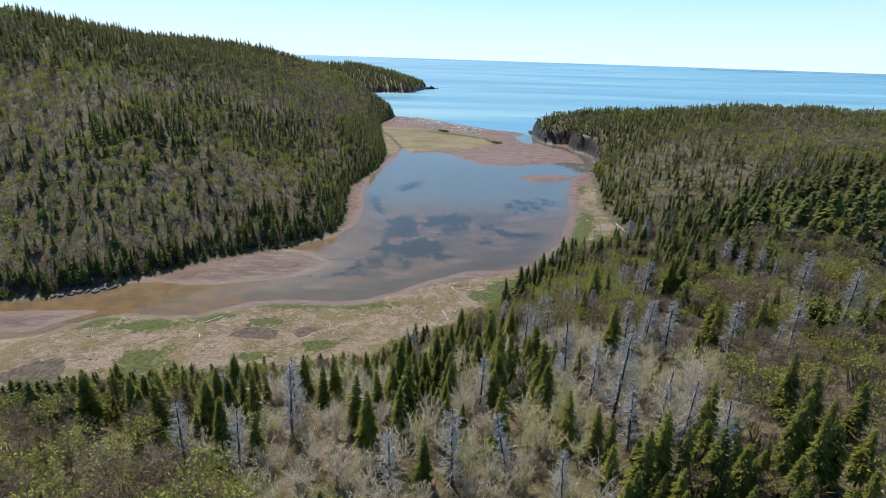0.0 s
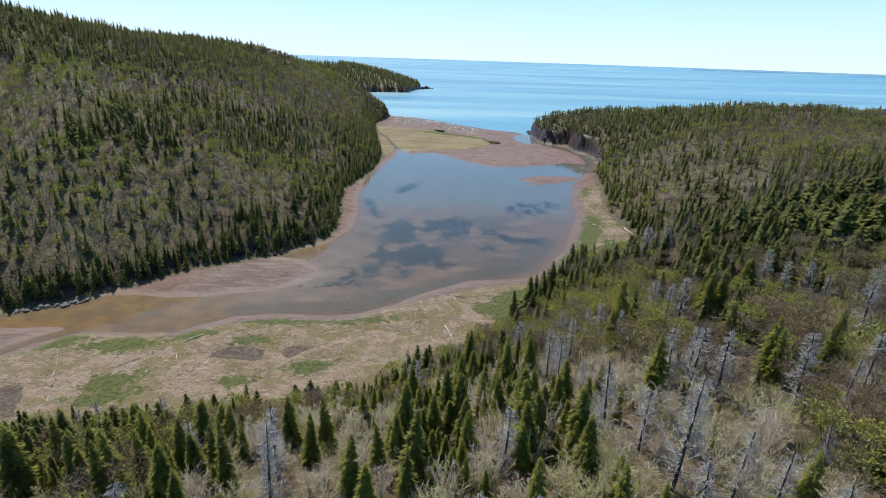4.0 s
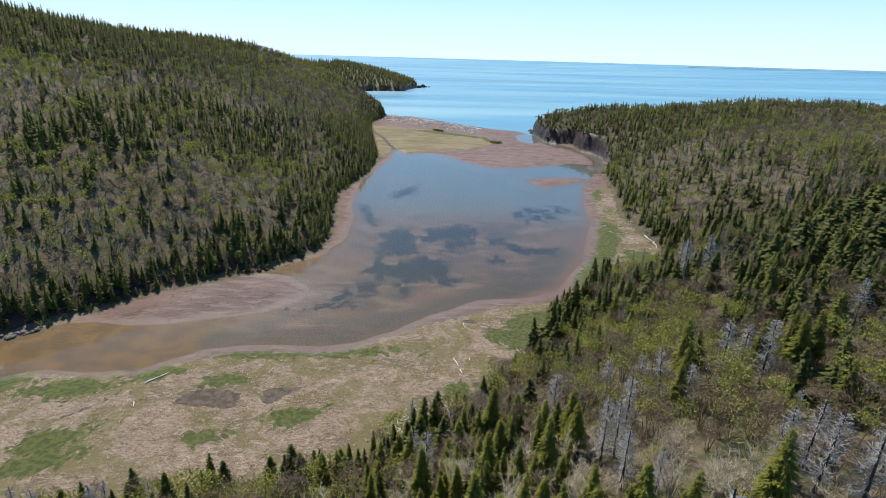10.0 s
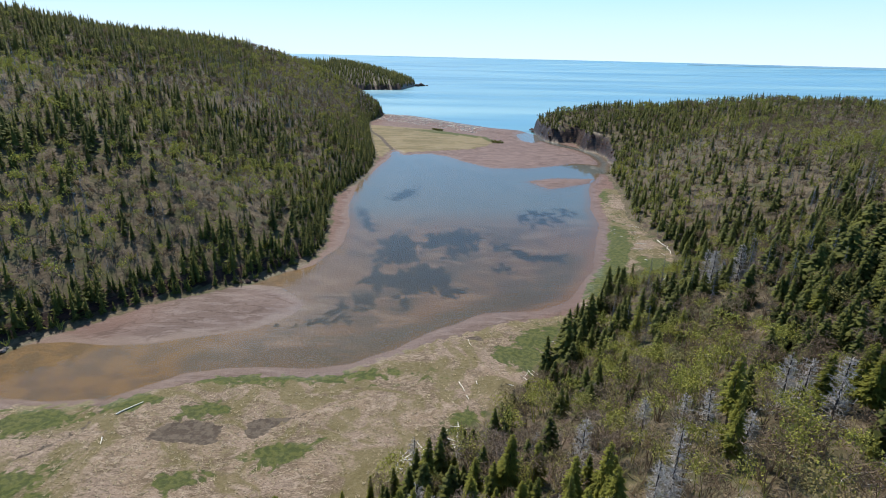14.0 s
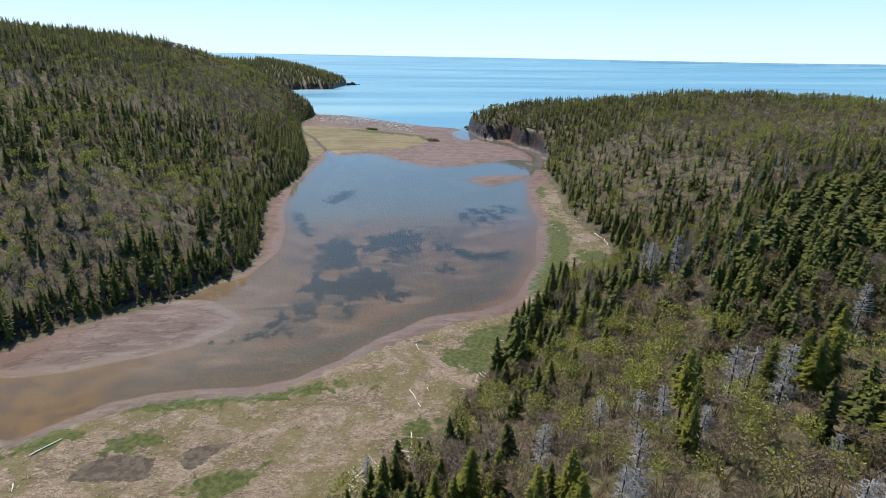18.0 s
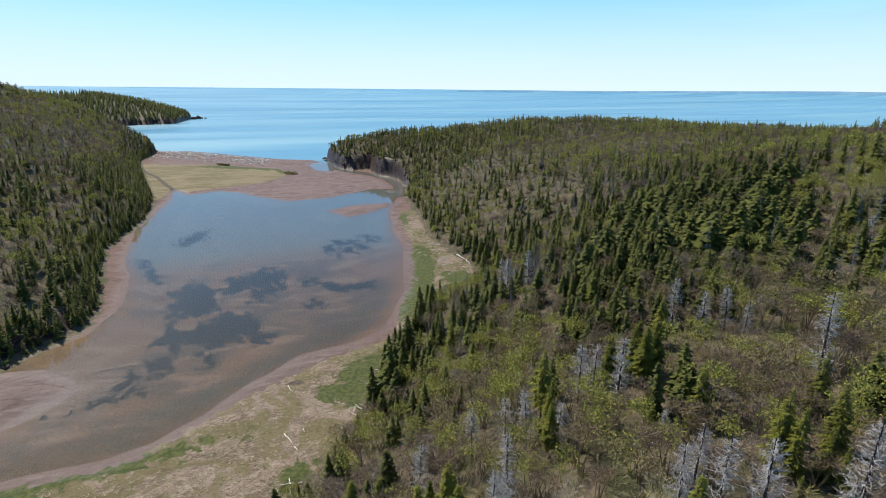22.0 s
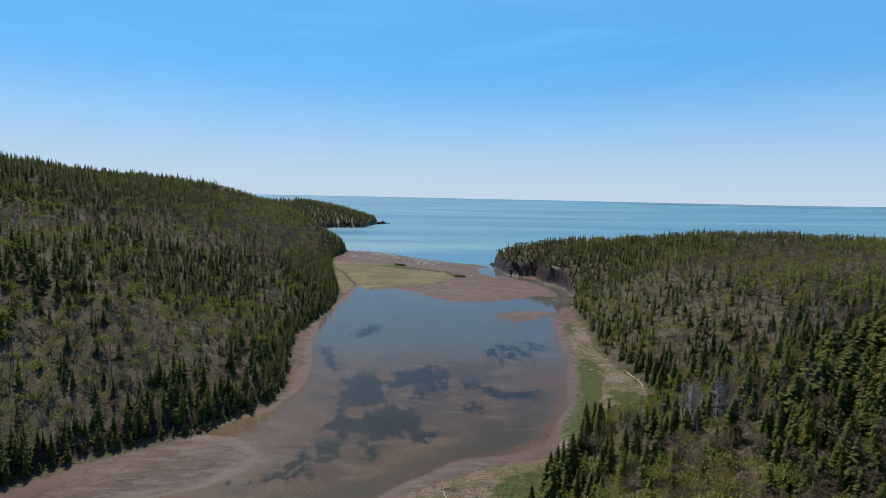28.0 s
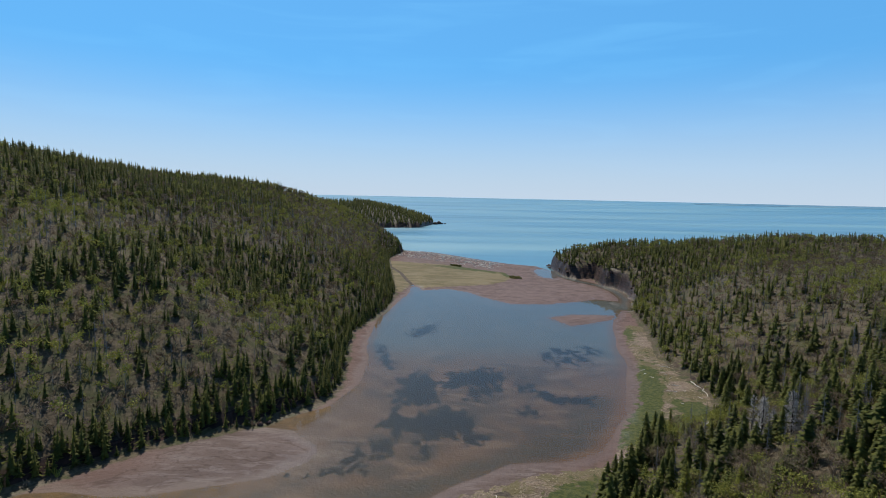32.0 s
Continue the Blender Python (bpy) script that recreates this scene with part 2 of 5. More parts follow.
    straw = n.mix(n.ramp(n.noise(0.55, 8, (0.6, 1.2, 1.0, 0.5), 1.0, 0.75), 0.50, 0.58, 0, 0.7), straw, (0.335, 0.270, 0.218))
    straw = n.mix(n.ramp(n.noise(1.7, 7, (0.45, 1.3, 1.0, 0.6), 1.2, 0.72), 0.52, 0.62, 0, 0.85), straw, (0.068, 0.050, 0.034))
    straw = n.mix(n.ramp(n.noise(4.5, 4, (0.5, 1.2, 1.0, 0.6), 0.8, 0.7), 0.53, 0.62, 0, 0.7), straw, (0.055, 0.042, 0.026))
    straw = n.mix(n.ramp(n.noise(3.6, 4, (0.5, 1.2, 1.0, 0.4), 0.8, 0.7), 0.55, 0.64, 0, 0.7), straw, (0.40, 0.345, 0.26))
    straw = n.mix(n.ramp(n.noise(0.075, 7, distort=0.9, rough=0.68), 0.46, 0.56, 0, 0.72), straw, (0.118, 0.104, 0.040))
    straw = n.mix(n.ramp(n.attr("spit"), -2.0, 3.0, 0, 0.85), straw, n.mix(n.ramp(n.noise(0.07, 6, (0.5, 1.4, 1.0, 0.1), 1.0, 0.65), 0.43, 0.57), (0.150, 0.125, 0.060), (0.225, 0.185, 0.105)))
    blade = n.mix(n.ramp(fine, 0.42, 0.58), (0.038, 0.058, 0.011), (0.080, 0.094, 0.022))
    grown = n.math("ADD", green, n.ramp(n.noise(0.3, 5, distort=0.8), 0.25, 0.75, -0.38, 0.38))
    straw = n.mix(n.ramp(grown, 0.34, 0.56, 0, 0.92), straw, blade)
    straw = n.mix(1.0, straw, (0.88, 0.86, 0.84), "MULTIPLY")
    edge = n.math("ADD", marsh, n.ramp(n.noise(0.35, 4), 0.2, 0.8, -2.2, 2.2))
    flat = n.mix(n.ramp(edge, -0.3, 0.5), flat, straw)
    pan = n.mix(n.ramp(fine, 0.42, 0.6), (0.060, 0.045, 0.034), (0.10, 0.080, 0.062))
    flat = n.mix(n.ramp(n.math("ADD", mud, n.ramp(n.noise(0.6, 4), 0.2, 0.8, -0.7, 0.7)), -0.15, 0.15), flat, pan)
    # forest floor: litter, moss, bare twigs
    litter = n.mix(n.ramp(fine, 0.35, 0.65), (0.060, 0.046, 0.030), (0.130, 0.102, 0.068))
    litter = n.mix(n.ramp(mid, 0.45, 0.65, 0, 0.8), litter, (0.05, 0.058, 0.02))
    # spread past the hill foot over the sand, to darken its shaded strip
    flat = n.mix(n.ramp(n.math("ADD", wood, n.ramp(mid, 0.3, 0.7, -1.0, 1.0)), -2.2, -0.6), flat, litter)
    rock = n.mix(n.ramp(n.noise(0.5, 5, (0.4, 0.4, 2.0)), 0.4, 0.65), (0.022, 0.015, 0.014), (0.055, 0.030, 0.026))
    steep = n.math("ADD", n.slope(), n.ramp(mid, 0.3, 0.7, -0.06, 0.06))
    flat = n.mix(n.ramp(steep, 0.86, 0.76), flat, rock)
    flat = n.mix(n.ramp(tiny, 0.3, 0.7, 0.0, 0.25), flat, (0.06, 0.05, 0.035), "MULTIPLY")
    rough = n.ramp(damp, 0.0, 1.0, 0.9, 0.55)
    height = n.math("ADD", n.math("MULTIPLY", fine, 0.6), n.math("MULTIPLY", tiny, 0.25))
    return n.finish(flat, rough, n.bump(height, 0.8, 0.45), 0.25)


def water_material(name, tint, ripple, scale, rough=0.03):
    """Clear shallow water: the bed shows through, the sky is mirrored by Fresnel."""
    n = Nodes(name)
    chop = n.math("ADD", n.noise(scale, 4, (1.0, 0.45, 1.0, 0.5)), n.math("MULTIPLY", n.noise(scale * 0.22, 2), 1.2))
    calm = n.ramp(n.noise(0.02, 2), 0.4, 0.6, 0.35, 1.0)
    normal = n.bump(n.math("MULTIPLY", chop, calm), ripple, 0.06)
    clear = n.tree.nodes.new("ShaderNodeBsdfTransparent")
    n.put(clear.inputs["Color"], tint)
    gloss = n.tree.nodes.new("ShaderNodeBsdfGlossy")
    gloss.inputs["Roughness"].default_value = rough
    n.put(gloss.inputs["Normal"], normal)
    fres = n.tree.nodes.new("ShaderNodeFresnel")
    fres.inputs["IOR"].default_value = 1.2
    n.put(fres.inputs["Normal"], normal)
    m = n.tree.nodes.new("ShaderNodeMixShader")
    n.put(m.inputs[0], fres.outputs["Fac"])
    n.put(m.inputs[1], clear.outputs["BSDF"]), n.put(m.inputs[2], gloss.outputs["BSDF"])
    n.put(n.out.inputs["Surface"], m.outputs["Shader"])
    return n.mat


def sea_material():
    n = Nodes("sea")
    slick = n.noise(0.0032, 5, (0.35, 2.2, 1.0, -0.12), 0.6)
    chop = n.math("ADD", n.noise(0.35, 4, (1.0, 0.4, 1.0)), n.noise(0.06, 3))
    colour = n.mix(n.ramp(slick, 0.35, 0.65), (0.070, 0.190, 0.255), (0.150, 0.290, 0.345))
    colour = n.mix(n.ramp(n.noise(0.0016, 5, (0.35, 2.6, 1.0, -0.05), 0.5), 0.48, 0.62, 0, 0.75), colour, (0.045, 0.150, 0.222))
    return n.finish(colour, n.ramp(slick, 0.35, 0.65, 0.28, 0.46), n.bump(chop, 0.07, 0.5), 0.5)


def leaf_material(name, dark, light, thin=0.25, use_tint=True, dry=None):
    """Needles, leaves or twigs; 'tint' is each tree's own shade in joined woods, the object's random number elsewhere."""
    n = Nodes(name)
    own = n.attr("tint") if use_tint else n.random()
    c = n.mix(n.ramp(n.noise(0.9, 3), 0.3, 0.7), dark, light)
    c = n.mix(n.ramp(own, 0.0, 1.0, 0.0, 0.75), c, light)
    c = n.mix(n.ramp(n.island(), 0.0, 1.0, 0.0, 0.45), c, dark)
    if dry:
        c = n.mix(n.ramp(own, 0.55, 0.95, 0.0, 0.75), c, dry)
    return n.finish(c, 0.75, None, 0.2, 0.0, thin)


def hardwood_material(name, dark, light, green):
    """Leafless twigs in greys and browns; some trees, by their own tint, already in yellow-green leaf."""
    n = Nodes(name)
    own = n.attr("tint")
    c = n.mix(n.island(), dark, light)
    c = n.mix(n.ramp(n.noise(0.016, 4), 0.42, 0.60, 0, 0.5), c, (0.175, 0.120, 0.078))
    other = n.math("FRACT", n.math("MULTIPLY", own, 37.7))
    c = n.mix(n.ramp(other, 0.5, 1.0, 0, 0.45), c, (0.085, 0.068, 0.055))
    c = n.mix(n.ramp(other, 0.35, 0.0, 0, 0.45), c, (0.215, 0.178, 0.165))
    c = n.mix(n.ramp(own, 0.50, 0.66, 0.0, 0.85), c, n.mix(n.island(), (green[0] * 0.55, green[1] * 0.55, green[2] * 0.6), green))
    return n.finish(c, 0.8, None, 0.15, 0.0, 0.28)


def bark_material(name, a, b):
    n = Nodes(name)
    c = n.mix(n.ramp(n.noise(3.0, 5, (3.0, 3.0, 0.5)), 0.35, 0.65), a, b)
    c = n.mix(n.ramp(n.noise(0.7, 3), 0.5, 0.75, 0, 0.5), c, b)
    return n.finish(c, 0.9, n.bump(n.noise(6.0, 4, (3.0, 3.0, 0.5)), 0.5, 0.05), 0.15)


GROUND = ground_material()
LAGOON = water_material("lagoon_water", (0.89, 0.90, 0.87), 0.04, 1.6, 0.012)
SEA = sea_material()
# near needles lightened against the joined ones, to offset too deep shade
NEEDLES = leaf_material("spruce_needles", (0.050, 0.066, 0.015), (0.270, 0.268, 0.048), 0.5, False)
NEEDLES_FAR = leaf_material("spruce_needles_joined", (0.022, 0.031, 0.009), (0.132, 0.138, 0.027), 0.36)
TWIGS = leaf_material("bare_twigs", (0.42, 0.355, 0.26), (0.66, 0.585, 0.45), 0.5, False, (0.55, 0.45, 0.41))
BUDS = leaf_material("opening_buds", (0.30, 0.31, 0.075), (0.55, 0.54, 0.13), 0.5, False)
BUDS_FAR = hardwood_material("twigs_and_buds_joined", (0.070, 0.053, 0.036), (0.212, 0.160, 0.106), (0.310, 0.318, 0.060))
BRUSH = hardwood_material("brush_twigs", (0.26, 0.212, 0.142), (0.50, 0.42, 0.29), (0.38, 0.37, 0.11))
SNAG_FAR = leaf_material("dead_wood_joined", (0.10, 0.092, 0.088), (0.26, 0.25, 0.248), 0.0)
SILVER = bark_material("silvered_dead_wood", (0.22, 0.205, 0.20), (0.40, 0.38, 0.365))
SNAG_BARK = bark_material("dark_snag_bark", (0.030, 0.026, 0.025), (0.085, 0.076, 0.073))
BARK = bark_material("spruce_bark", (0.075, 0.055, 0.042), (0.16, 0.13, 0.11))
GREY_BARK = bark_material("hardwood_bark", (0.24, 0.21, 0.17), (0.42, 0.38, 0.32))
DRIFT = bark_material("bleached_driftwood", (0.48, 0.44, 0.385), (0.68, 0.65, 0.59))

# ---- plan of the land ----


def lattice(ix, iy, seed):
    h = (ix.astype(np.int64) * 374761393 + iy.astype(np.int64) * 668265263 + seed * 974711) & 0x7FFFFFFF
    h = ((h ^ (h >> 13)) * 1274126177) & 0x7FFFFFFF
    return ((h ^ (h >> 16)) & 0xFFFF) / 65535.0


def value_noise(x, y, size, seed=0):
    u, v = np.asarray(x, float) / size, np.asarray(y, float) / size
    i, j = np.floor(u), np.floor(v)
    a, b = u - i, v - j
    a, b = a * a * (3 - 2 * a), b * b * (3 - 2 * b)
    top = lattice(i, j, seed) * (1 - a) + lattice(i + 1, j, seed) * a
    low = lattice(i, j + 1, seed) * (1 - a) + lattice(i + 1, j + 1, seed) * a
    return top * (1 - b) + low * b


def cloud_noise(x, y, size, seed=0, octaves=4):
    total, gain = 0.0, 0.5
    for k in range(octaves):
        total = total + gain * (value_noise(x, y, size / 2 ** k, seed + 17 * k) - 0.5)
        gain *= 0.5
    return total


def inside_distance(x, y, outline):
    """Metres to the outline, positive inside."""
    x, y = np.asarray(x, float), np.asarray(y, float)
    best, odd = np.full(x.shape, 1e18), np.zeros(x.shape, bool)
    for (ax, ay), (bx, by) in zip(outline, outline[1:] + outline[:1]):
        dx, dy = bx - ax, by - ay
        s = np.clip(((x - ax) * dx + (y - ay) * dy) / (dx * dx + dy * dy + 1e-12), 0, 1)
        best = np.minimum(best, (x - ax - s * dx) ** 2 + (y - ay - s * dy) ** 2)
        cross = (ay > y) != (by > y)
        odd ^= cross & (x < dx * (y - ay) / (dy if dy else 1e-12) + ax)
    return np.where(odd, 1.0, -1.0) * np.sqrt(best)


def line_distance(x, y, line):
    best = np.full(np.shape(x), 1e18)
    for (ax, ay), (bx, by) in zip(line, line[1:]):
        dx, dy = bx - ax, by - ay
        s = np.clip(((x - ax) * dx + (y - ay) * dy) / (dx * dx + dy * dy + 1e-12), 0, 1)
        best = np.minimum(best, (x - ax - s * dx) ** 2 + (y - ay - s * dy) ** 2)
    return np.sqrt(best)


# foot of the wooded hill on the far side of the lagoon, then the open coast beyond it
WEST_HILL = [(-420, 150), (-144, 156), (-118, 169), (-90, 200), (-70, 214), (-54, 232), (-50, 250), (-54, 285), (-60, 330),
             (-49, 390), (-49, 445), (-58, 500), (-76, 625), (-80, 665), (-70, 730), (-88, 800), (-165, 900), (-230, 1040),
             (-215, 1150), (-142, 1244), (-80, 1264), (-55, 1425), (-92, 1630), (-400, 1950), (-3600, 2600), (-3600, 150)]
# foot of the wooded hill under the camera, then its cliffs by the outlet and the coast
EAST_HILL = [(-420, 60), (-200, 88), (-110, 98), (-60, 108), (-21, 118), (-3, 135), (15, 153), (33, 187), (50, 207), (79, 225),
             (90, 246), (89, 272), (90, 300), (101, 346), (110, 400), (125, 440), (131, 472), (129, 490), (121, 502),
             (122, 538), (100, 550), (97, 583), (97, 620), (150, 636), (260, 600), (420, 545), (700, 440), (1400, 300),
             (3600, 100), (3600, -1600), (-3600, -1600), (-3600, 60)]
LAGOON_EDGE = [(-420, 147), (-144, 149), (-115, 153.5), (-90, 151), (-78, 152), (-72, 157), (-66, 162), (-55, 165), (-35, 165),
               (-27, 168), (-16, 175), (-5, 186), (9, 195), (27, 197), (37, 204), (52, 232), (63, 261), (72, 295), (79, 335),
               (83, 352), (92, 375), (105, 404), (116, 425), (112, 438), (98, 443), (81, 432), (58, 418), (34, 419), (14, 441),
               (5, 462), (-9, 472), (-31, 462), (-38, 482), (-41, 445), (-43, 426), (-51, 370), (-50, 317), (-44, 287),
               (-43, 256), (-50, 233)]
LAGOON_EDGE += [(-60, 224), (-67, 215), (-57, 213), (-50, 206), (-46, 201), (-47, 194), (-51, 188), (-55, 184), (-62, 182),
                (-70, 179), (-80, 175), (-91, 173), (-102, 175), (-110, 174), (-117, 169), (-144, 156), (-420, 160)]
OUTLET = [(108, 410), (121, 446), (124, 478), (119, 505), (105, 528), (97, 558), (98, 596), (91, 622), (84, 660)]
SIDE_STREAM = [(-420, 126), (-128, 135), (-120, 136), (-115, 143), (-109, 149), (-103, 153)]
ISLET = [(54, 378), (69, 388), (97, 389), (90, 377), (76, 365), (62, 359)]
SEA_EDGE = [(-110, 772), (-72, 760), (-38, 747), (-8, 713), (25, 672), (54, 640), (92, 619), (170, 640), (4000, 640), (4000, 5000), (-4000, 5000),
            (-4000, 1000)]
NEAR_MARSH = [(-420, 40), (-420, 124), (-128, 131), (-112, 138), (-106, 149), (-92, 148.5), (-78, 149.5), (-70, 154.5), (-56, 160.5), (-29, 161.5),
              (-16, 171), (0, 181), (17, 190), (38, 196), (49, 222), (60, 241), (69, 267), (76, 289), (82, 318), (88, 346), (96, 362),
              (115, 350), (120, 200), (60, 60)]
SPIT_MARSH = [(-86, 645), (-57, 632), (-14, 615), (10, 593), (42, 566), (49, 539), (39, 512), (22, 492), (-8, 480), (-31, 470),
              (-40, 492), (-46, 450), (-56, 460), (-68, 560)]
PANS = [[(-63, 138), (-61, 142), (-57, 144), (-49, 142), (-48, 139), (-49, 136), (-57, 137)],
        [(-44, 140), (-44, 144), (-38, 145), (-32, 146), (-37, 143), (-41, 138)],
        [(-113, 113), (-107, 121), (-101, 123), (-97, 118), (-94, 111), (-100, 108)]]
CREEKS = [[(-79, 153), (-77, 147), (-76, 141), (-78, 138), (-82, 133), (-88, 128)], [(-76, 141), (-73, 139.5), (-70, 140.5), (-66, 142.5)],
          [(-78, 640), (-70, 590), (-55, 545), (-46, 505), (-40, 484)], [(4, 180), (7, 179)]]
# centres, half widths and headings of the greener swards and of the eelgrass beds
SWARDS = [(-45, 160.5, 30, 3.4, 0.0), (-72, 150, 6, 4, 0.3), (-88, 143, 9, 4, 0.2), (-108, 144, 9, 5, 0.3), (66, 258, 9, 34, -0.35), (59, 238, 8, 13, -0.4), (69, 273, 7, 18, -0.3),
          (56, 218, 12, 12, 0.0), (27, 180, 10, 5, 0.8), (77, 236, 7, 9, 0.0), (86, 338, 5, 16, -0.3), (-34, 134, 6, 3, 0.4),
          (-80.5, 125.5, 6, 4, 0.5), (-79, 119, 6, 3, 0.3), (-36, 134, 5, 3, 0.4), (-54.5, 147, 5, 2.5, 0.1), (-51, 127, 4, 2.5, 0.3), (19, 169, 5, 6, -0.5), (13.5, 171.5, 5, 3.5, 0.4), (22.5, 180, 7, 4, 0.6), (1.5, 144, 4, 3, 0.3), (0, 588, 34, 6, -0.62), (-6, 608, 8, 5, -0.5)]
DEEP = [(-63, 168), (-47, 168), (-34, 169.5), (-24, 174), (-12, 182), (-3, 190), (8, 198), (19, 206), (36, 222), (46, 246)]
RILL = [(-27.7, 241.7), (-26.6, 218.9), (-27.1, 201.3), (-32.9, 193.0), (-42.5, 188.0), (-53.3, 186.5)]
# outlines of the eelgrass beds
EELGRASS = [
    [(-28.8, 248.1), (-29.2, 260.8), (-25.5, 268.7), (-20.3, 273.1), (-15.6, 269.3), (-13.7, 260.2), (-11.9, 249), (-13.2, 241.1), (-20.7, 238.2), (-25.2, 238.6)],
    [(-11.6, 261.8), (-8.1, 271.3), (-0.4, 276.8), (6.2, 281.4), (13.7, 275.9), (13.7, 264.7), (9.2, 254.2), (4.9, 248.5), (1.3, 241.8), (-1.4, 243.6), (1.6, 253.8), (-0.7, 260.1), (-4.3, 255.6), (-9.8, 256)],
    [(-31.7, 221.8), (-27.3, 228.5), (-20.1, 230), (-11.9, 236.8), (-5.4, 235.9), (-1.5, 230.9), (0.9, 225.4), (1.9, 217.1), (0.5, 209.8), (-3.3, 210.1), (-5.6, 214.8), (-9.2, 215.7), (-11.7, 209.8), (-13.5, 203.9), (-17.3, 202), (-18.9, 209.5), (-21, 216.1), (-24.4, 211.2), (-26.5, 204.3), (-30.1, 197.4), (-34.6, 192.4), (-39.2, 189.6), (-35.6, 198), (-29.7, 207.3), (-27.7, 213.9)],
    [(18.5, 263.5), (23.2, 268.3), (27.5, 262.4), (30.1, 258.2), (33.6, 250.6), (39, 249.6), (45.6, 249.9), (44.7, 243.3), (37.9, 243.6), (30.9, 245.2), (24.6, 249.5), (19.9, 253.4)],
    [(19.8, 240.8), (23.3, 235.5), (20.5, 229.6), (18, 234.1)],
]
EELGRASS += [
    [(35.9, 309.4), (39.9, 303.4), (40.8, 286.2), (37.5, 291.5)],
    [(42.8, 314.2), (47.4, 310.2), (47.6, 286.7), (43.3, 290.1)],
    [(48.1, 312.4), (53.4, 310.6), (55.7, 291.8), (51.1, 296.2)],
    [(58.5, 319.8), (64.1, 317.9), (62.6, 305), (57.8, 306.7)],
    [(-29.7, 336.2), (-25.5, 354.1), (-15.7, 362.3), (-18, 337.1), (-25.2, 330.2)],
    [(-45.4, 310.2), (-41.6, 308.3), (-32.9, 276.5), (-37.6, 281.4)],
]
STONY = [(-38, 177), (-26, 179), (-13, 181), (-2, 187.5), (9, 197), (19, 205.5), (15.5, 208), (6, 201), (-7, 190), (-17, 184.5), (-30, 183), (-39, 182)]
LUSH = [[(-8, 608), (4, 615), (21, 595), (36, 573), (34, 558), (18, 574), (1, 592)], [(37, 573), (54, 553), (55, 532), (42, 537)],
        [(75, 280), (80, 280), (75, 258), (67, 238), (59, 220), (51, 209), (40, 209), (48.5, 221), (59, 237), (66, 254)],
        [(72, 232), (83, 242), (84, 237), (72, 221), (65, 216), (49, 206), (54, 213)]]


def patches(x, y, beds):
    field = np.zeros(np.shape(x))
    for cx, cy, rx, ry, turn in beds:
        c, s = math.cos(turn), math.sin(turn)
        u, v = ((x - cx) * c + (y - cy) * s) / rx, (-(x - cx) * s + (y - cy) * c) / ry
        field = np.maximum(field, np.exp(-0.75 * (u * u + v * v)))
    return field


def ease(v, low, high):
    s = np.clip((v - low) / (high - low), 0, 1)
    return s * s * (3 - 2 * s)


